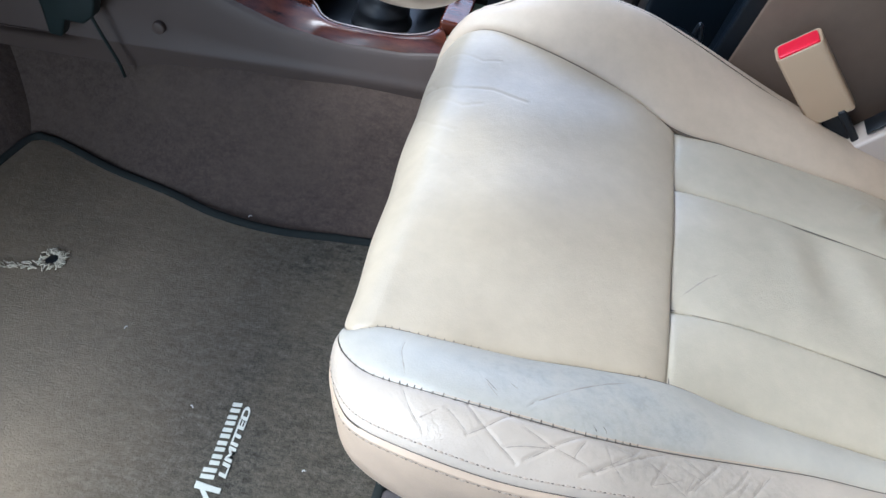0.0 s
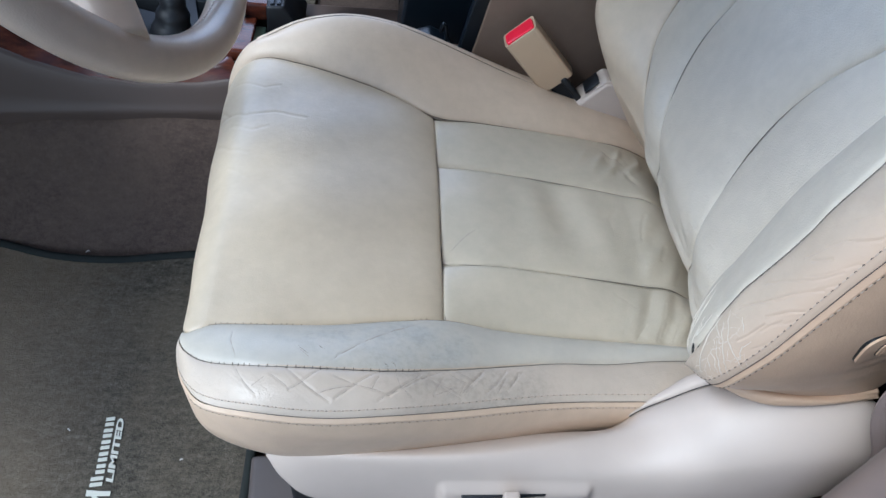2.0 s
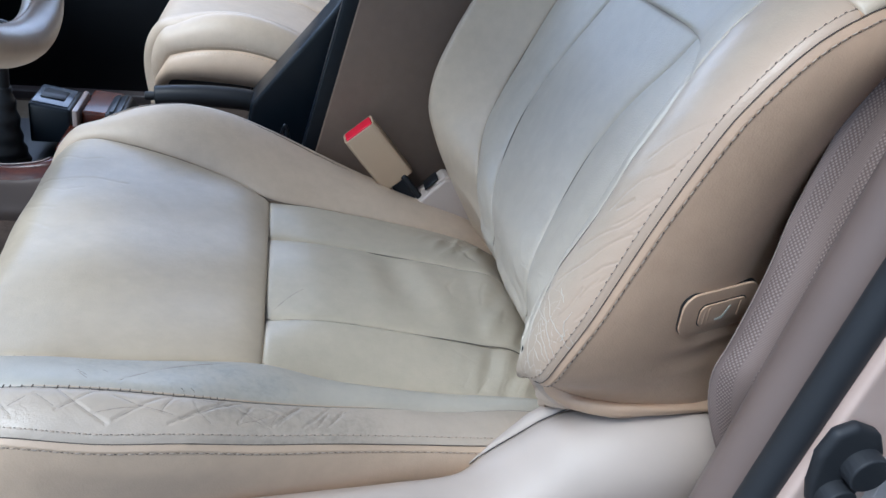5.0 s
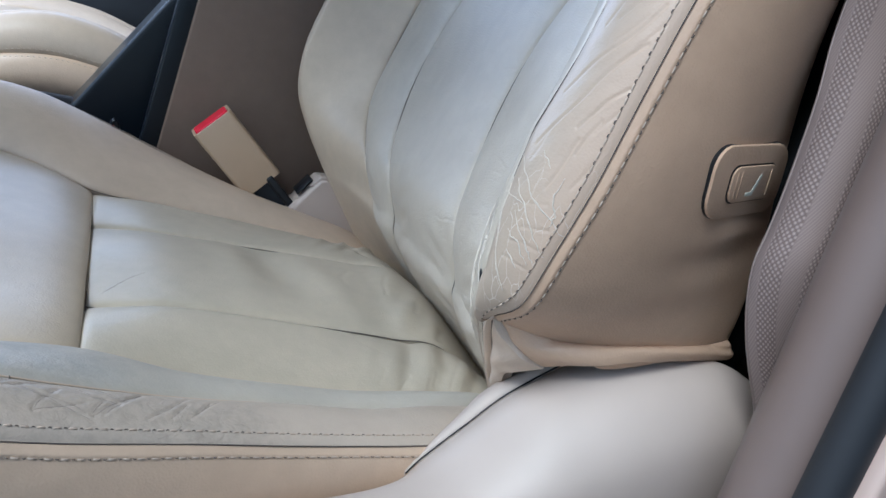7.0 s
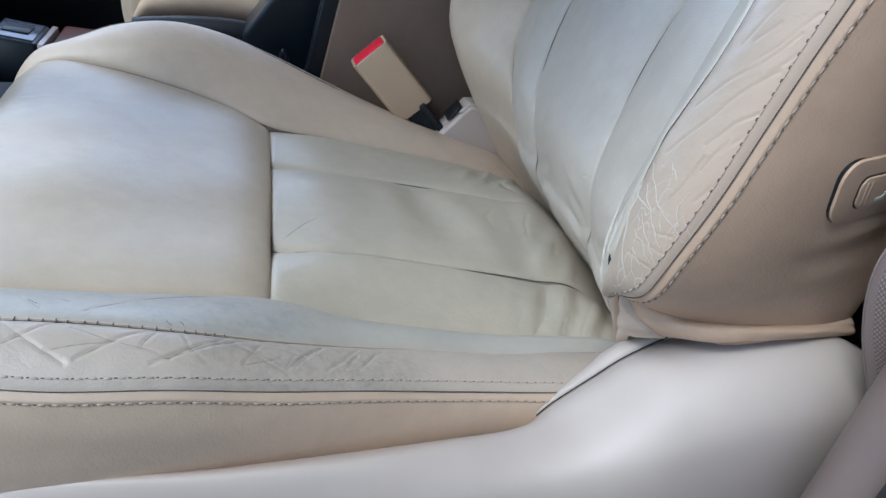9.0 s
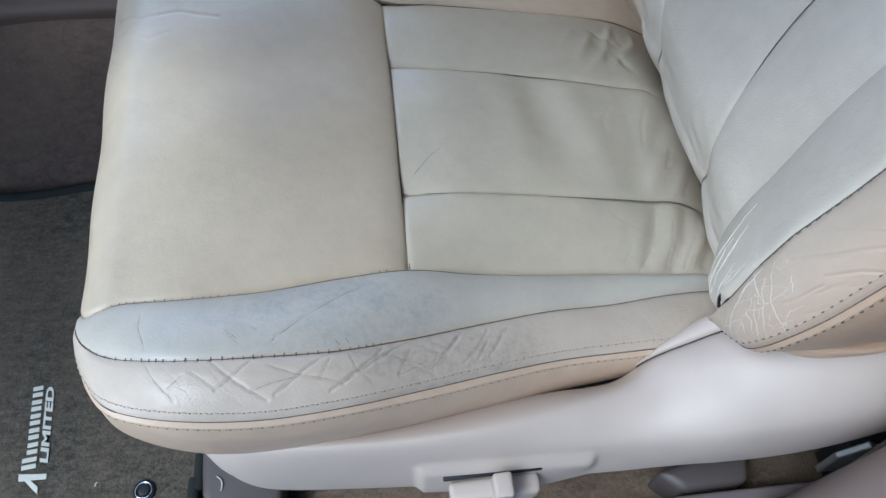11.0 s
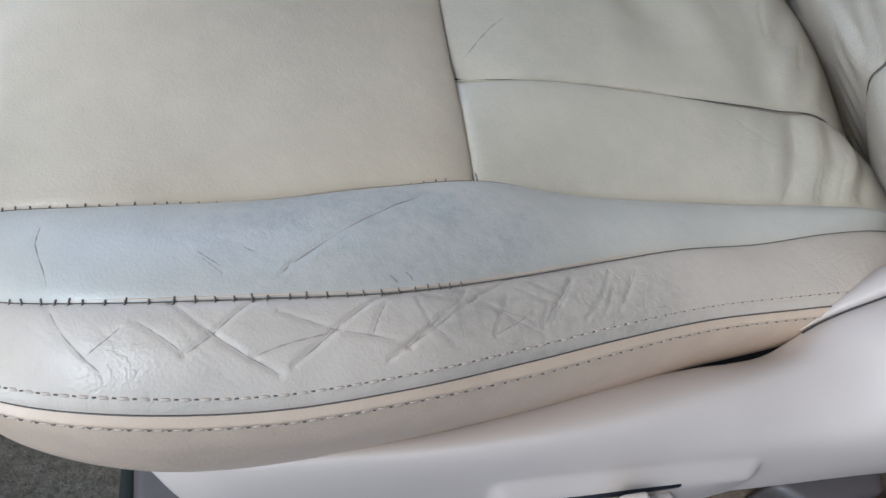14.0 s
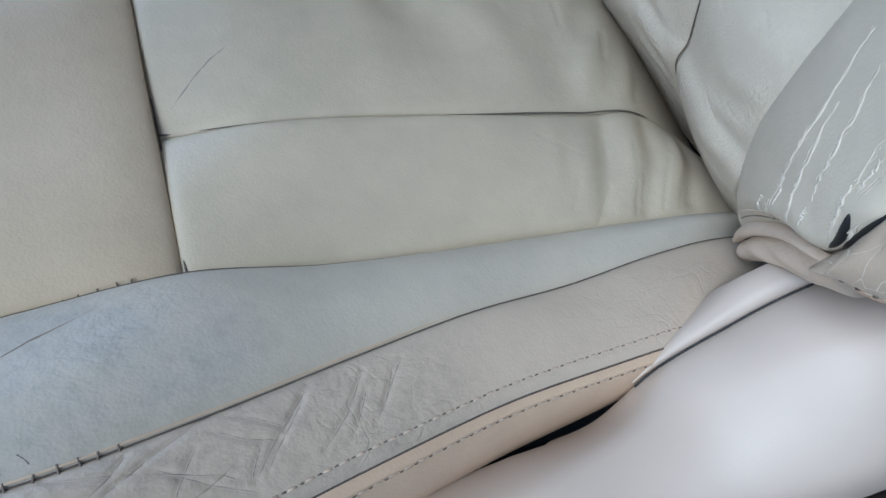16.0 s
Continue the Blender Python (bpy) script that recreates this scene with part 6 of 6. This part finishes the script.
boot = curve([(-0.345, 0.35, 0.170), (-0.342, 0.352, 0.20), (-0.335, 0.356, 0.235), (-0.330, 0.36, 0.27)])
tube("boot", [tuple(p) for p in boot(np.linspace(0, 1, 8))], 0.038, BLACK, console, "black pleated shift boot", samples=40, segments=20, scale=lambda u: 1.0 - 0.72 * u + 0.03 * math.sin(u * 32))
tube("shift_stick", [(-0.331, 0.36, 0.262), (-0.327, 0.36, 0.30), (-0.322, 0.36, 0.335)], 0.009, BLACK, console, samples=12)
kb = bmesh.new()
bmesh.ops.create_uvsphere(kb, u_segments=24, v_segments=14, radius=0.021)
bmesh.ops.scale(kb, vec=(1.0, 0.9, 1.35), verts=kb.verts)
bmesh.ops.translate(kb, vec=(-0.321, 0.36, 0.325), verts=kb.verts)
part("shift_knob", kb, BLACK, console, "black shift knob with a dark blue mark")
# small dark blue plate on the knob's near face
part("knob_mark", slab(rounded(-0.331, -0.317, 0.326, 0.335, 0.003), "y", 0.3395, 0.344, 0.001, 2), plastic("pale_blue", (0.07, 0.10, 0.15), 0.25), console)
panel_ = part("switch_panel", slab([(-0.47, 0.235), (-0.36, 0.20), (-0.36, 0.225), (-0.47, 0.262)], "y", 0.40, 0.47, 0.004, 3), BLACK, console, "black switch panel with small pale symbols")
WHITE = plastic("white_print", (0.75, 0.75, 0.72), 0.5)
for k, x in enumerate((-0.415, -0.388, -0.381, -0.374)):
    part("symbol", slab([(x, 0.2405 - (x + 0.415) * 0.34), (x + 0.005, 0.2388 - (x + 0.415) * 0.34), (x + 0.005, 0.2402 - (x + 0.415) * 0.34), (x, 0.2419 - (x + 0.415) * 0.34)], "y", 0.425, 0.433, 0.0002, 1), WHITE, panel_)

# console box behind the brake lever
part("box_side", slab([(0.036, 0.15), (0.55, 0.10), (0.60, 0.47), (0.110, 0.47)], "y", 0.286, 0.298, 0.003, 2), BROWN, console, "brown leather-grained side of the console box")
part("box_front", slab([(0.016, 0.14), (0.042, 0.15), (0.114, 0.47), (0.092, 0.47)], "y", 0.288, 0.302, 0.003, 2), NAVY, console)
part("box_core", slab([(0.030, 0.10), (0.55, 0.10), (0.60, 0.46), (0.105, 0.46)], "y", 0.299, 0.46, 0.006, 3), NAVY, console)
part("brake_shroud", slab([(-0.045, 0.16), (0.05, 0.16), (0.12, 0.40), (0.100, 0.425), (0.075, 0.385), (-0.030, 0.252)], "y", 0.385, 0.455, 0.006, 3), NAVY, console, "dark wedge-shaped shroud of the brake lever")
part("box_lid", slab([(0.08, 0.47), (0.60, 0.47), (0.60, 0.50), (0.10, 0.50)], "y", 0.29, 0.455, 0.01, 4), TRIM, console)
brake = thing("parking_brake", (-0.05, 0.43, 0.18), "black parking brake lever with a round release button", "brake lever")
tube("grip", [(-0.160, 0.430, 0.2415), (-0.13, 0.430, 0.2435), (-0.08, 0.430, 0.2445), (-0.03, 0.430, 0.241), (0.03, 0.430, 0.225)], 0.0150, BLACK, brake, samples=50, segments=20, scale=lambda u: 0.93 + 0.10 * math.sin(u * 3.0))
tube("release_button", [(-0.174, 0.430, 0.2405), (-0.166, 0.430, 0.241), (-0.158, 0.430, 0.2415)], 0.0062, BLACK, brake, samples=12)
hook = thing("belt_guide", (0.0, 0.29, 0.17), "glossy black plastic guide beside the seat", "guide")
part("body", slab([(-0.05, 0.16), (0.03, 0.16), (0.026, 0.225), (0.0, 0.238), (-0.045, 0.225)], "y", 0.292, 0.330, 0.006, 3), NAVY, hook)
tube("loop", [(0.016, 0.292, 0.225), (0.020, 0.291, 0.245), (0.016, 0.291, 0.262), (0.012, 0.292, 0.25)], 0.0026, NAVY, hook, samples=20, segments=8)

# ---- steering wheel ----
wheel = thing("steering_wheel", (-0.274, 0.014, 0.608), "beige leather steering wheel with stitched rim", "steering wheel")
WA = radians(28.4)
WC, WU, WY = np.array([-0.274, 0.014, 0.608]), np.array([-math.sin(WA), 0, math.cos(WA)]), np.array([0, 1.0, 0])
WN = np.cross(WY, WU)
RIMM = leather("rim_leather", (0.56, 0.44, 0.34), (0.45, 0.36, 0.28), 0.5, 0.20)


def on_wheel(y, up, out=0.0):
    return tuple(WC + WY * y + WU * up + WN * out)


tube("rim", [on_wheel(0.1915 * math.sin(a), 0.1915 * math.cos(a)) for a in np.linspace(0, 2 * math.pi, 49)], 0.0158, RIMM, wheel, samples=160, segments=24)
rim_in = np.array([on_wheel(0.1765 * math.sin(radians(a)), 0.1765 * math.cos(radians(a)), 0.0035) for a in np.linspace(95, 205, 120)])
gg = np.stack([rim_in, rim_in * 0.98 + WC * 0.02], 1)
nn = np.stack([(WC - rim_in) / np.linalg.norm(WC - rim_in, axis=1, keepdims=True)] * 2, 1)
stitches("stitching", gg, nn, 0, 0.0, THREAD, wheel, length=0.0042, pitch=0.0056, radius=0.0008)
for s in (-1, 1):
    tube("lower_spoke", [on_wheel(s * 0.050, -0.040, -0.012), on_wheel(s * 0.086, -0.072, -0.008), on_wheel(s * 0.118, -0.100, -0.003), on_wheel(s * 0.142, -0.122, 0.0)], 0.021, RIMM, wheel, samples=30, segments=20, scale=lambda u: 1.2 - 0.35 * u + 0.25 * max(0, u - 0.7))
    tube("upper_spoke", [on_wheel(s * 0.05, 0.01, -0.012), on_wheel(s * 0.11, 0.025, -0.006), on_wheel(s * 0.188, 0.03, 0.0)], 0.020, RIMM, wheel, samples=24, segments=16)
hb = slab(rounded(-0.085, 0.085, -0.085, 0.075, 0.03, 8), "y", -0.03, 0.03, 0.018, 5)
for v in hb.verts:
    x, y, z = v.co
    v.co = Vector(on_wheel(x, z, y))
part("airbag_pad", hb, RIMM, wheel, "beige airbag pad of the wheel")
tube("column", [on_wheel(0, 0, -0.03), on_wheel(0, 0.0, -0.2), on_wheel(0, 0.0, -0.45)], 0.045, TRIM, wheel, samples=12, segments=20)

# ---- dashboard, firewall and shell ----
PEDAL = plastic("pedal_plastic", (0.010, 0.016, 0.015), 0.5, spec=0.3)
dash = thing("dashboard", (-0.85, 0.3, 0.3), "taupe dashboard over the footwell", "dashboard", kind="structure")
part("dash_body", slab([(-1.05, 0.46), (-0.72, 0.44), (-0.64, 0.48), (-0.62, 0.53), (-0.68, 0.57), (-1.05, 0.59)], "y", -0.36, 1.10, 0.02, 3), TRIM, dash)
tagged(part("firewall", box(-1.08, -0.98, -0.42, 1.14, -0.06, 0.56, 0.0), CARPET), "carpeted firewall at the end of the footwell", "firewall", kind="structure")
tagged(part("kick_panel", box(-0.98, -0.88, -0.42, -0.37, -0.05, 0.6, 0.0), TRIM), "taupe kick panel beside the footwell", "kick panel", kind="structure")
toe = slab([(-0.98, -0.012), (-0.80, -0.012), (-0.98, 0.22)], "y", -0.37, 0.35, 0.0)
tagged(part("toe_board", toe, CARPET, smooth=False), "carpeted toe board sloping up to the firewall", "toe board", kind="structure")
pedal = thing("accelerator_pedal", (-0.70, 0.24, 0.18), "dark accelerator pedal bracket in the footwell", "pedal")
part("bracket", slab([(-0.740, 0.30), (-0.645, 0.30), (-0.650, 0.215), (-0.660, 0.190), (-0.676, 0.178), (-0.700, 0.180), (-0.712, 0.155), (-0.728, 0.157), (-0.726, 0.195)], "y", 0.232, 0.250, 0.003, 2), PEDAL, pedal)
tube("rod", [(-0.670, 0.241, 0.19), (-0.664, 0.243, 0.16), (-0.656, 0.246, 0.125), (-0.654, 0.248, 0.10)], 0.0022, PEDAL, pedal, samples=20)
tagged(part("console_screw", slab([(-0.598 + 0.008 * math.cos(a), 0.170 + 0.008 * math.sin(a)) for a in np.linspace(0, 2 * math.pi, 14, endpoint=False)], "y", 0.260, 0.268, 0.002, 2), CON), "round plastic screw cap on the console side", "screw cap")
# unseen roof and rear wall, added to hold back the sky
tagged(part("roof", box(-0.32, 1.40, -0.34, 1.12, 0.97, 1.02, 0.0), PILLAR), "beige headliner of the car roof", "roof", kind="structure")
tagged(part("unseen_rear_wall", box(1.35, 1.40, -0.40, 1.12, -0.05, 0.97, 0.0), TRIM), "unseen rear cabin wall added to keep light out", "cabin wall", kind="structure")
# unseen rear door, its window closed off to darken the cabin
door3 = thing("unseen_rear_door", (0.9, -0.39, 0.0), "unseen rear door, closed to the roof to keep light out", "car door", kind="structure")
part("panel", box(0.50, 1.40, -0.41, -0.36, -0.05, 0.97, 0.0), BLACK, door3)
part("pillar", box(0.42, 0.56, -0.365, -0.30, -0.05, 0.98, 0.0), PILLAR, door3)
door2 = thing("passenger_door", (0.0, 1.13, 0.0), "closed passenger door with a dark lower panel", "car door", kind="structure")
part("panel", box(-0.98, 1.40, 1.09, 1.16, -0.06, 0.56, 0.0), BLACK, door2)
# rear window filled in to cut light
part("rear_window_block", box(0.48, 1.40, 1.09, 1.16, 0.56, 0.97, 0.0), BLACK, door2)
part("sill_strip", box(-0.98, 1.40, 1.06, 1.10, -0.03, 0.006, 0.004), FOOT, door2)
for x0, x1 in ((-1.0, -0.9), (0.38, 0.48), (1.3, 1.4)):
    part("pillar", box(x0, x1, 1.09, 1.14, 0.55, 0.98, 0.0), PILLAR, door2)

# ---- passenger seat ----
PY, PX, PZ = 0.765, 0.048, 0.034
other = thing("front_passenger_chair", (0.05, PY, 0.03), "beige leather passenger seat beyond the console", "car seat")


def over(c):
    """The same curve mirrored to the other side of the car."""
    return lambda u: c(u) * np.array([1, -1, 1]) + np.array([PX, PY, PZ])


panel("thigh_panel", over(SEAM_OUT), over(SEAM_IN), TAN, other, nu=60, nv=40, bulge=0.006)
o, ga, na = panel("inner_bolster", over(SEAM_IN), over(RIDGE), TAN, other, nu=80, nv=30, bulge=0.008)
o, gb, nb = panel("inner_bolster_side", over(RIDGE), over(PIPE_IN), TAN, other, out=(0, -1, 0.4), nu=100, nv=24, bulge=0.010)
o, gc, nc_ = panel("inner_skirt", over(PIPE_IN), lambda u: 0.45 * over(PIPE_IN)(u) + 0.55 * over(HEM_IN)(u), SKIRT, other, out=(0, -1, 0), nu=80, nv=16, bulge=0.010)
stitches("stitching", gb, nb, -1, 0.005, THREAD, other, span=(0.1, 0.95))
stitches("stitching", gc, nc_, 0, 0.005, THREAD, other, span=(0.1, 0.95))
panel("bolster_top", over(SEAM_2), over(SEAM_OUT), TAN, other, nu=60, nv=16, bulge=0.005)
panel("bolster_side", over(PIPE_OUT), over(SEAM_2), TAN, other, out=(0, 0.7, 0.7), nu=60, nv=16, bulge=0.005)
panel("bolster_skirt", over(HEM_OUT), over(PIPE_OUT), SKIRT, other, out=(0, 1, 0), nu=60, nv=16, bulge=0.012)
panel("back_panel", over(B_C), over(B_A), BACK, other, out=FRONT, nu=50, nv=30)
panel("back_bolster", over(B_A), over(B_IN), BACK, other, out=FRONT, nu=50, nv=20, bulge=-0.004)
panel("back_bolster", over(B_D2), over(B_C), BACK, other, out=FRONT, nu=50, nv=20, bulge=-0.004)
panel("back_side", over(B_IN), over(B_IN3), SKIRT, other, out=(0, -1, 0), nu=50, nv=20, bulge=0.004)
part("base", box(-0.04, 0.40, PY - 0.19, PY + 0.2, 0.0, 0.215, 0.02), BLACK, other)
mat2 = thing("passenger_mat", (-0.5, 0.8, -0.01), "dark grey passenger floor mat with silver print", "floor mat")
part("mat_body", slab([(-0.85, 0.56), (-0.85, 1.02), (-0.20, 1.02), (-0.20, 0.60), (-0.45, 0.55)], "z", -0.011, 0.0, 0.003, 2), MAT, mat2)
print_block(mat2, -0.380, 0.900, 4)

# ---- outside ----
tagged(part("ground", box(-40, 40, -40, 40, -0.70, -0.62, 0.0), plastic("concrete", (0.17, 0.165, 0.155), 0.9, 0.4, 0.15)), "grey concrete ground outside the car", "ground", kind="structure")
# unseen wall, added to keep side light off the pillar and shield
tagged(part("shade_wall", box(0.22, 9, -1.25, -1.10, -0.62, 1.95, 0.01), plastic("shade_wall_brown", (0.085, 0.07, 0.058), 0.9, 0.4, 0.15)), "unseen brown wall added to block light from the side", "wall", kind="structure")
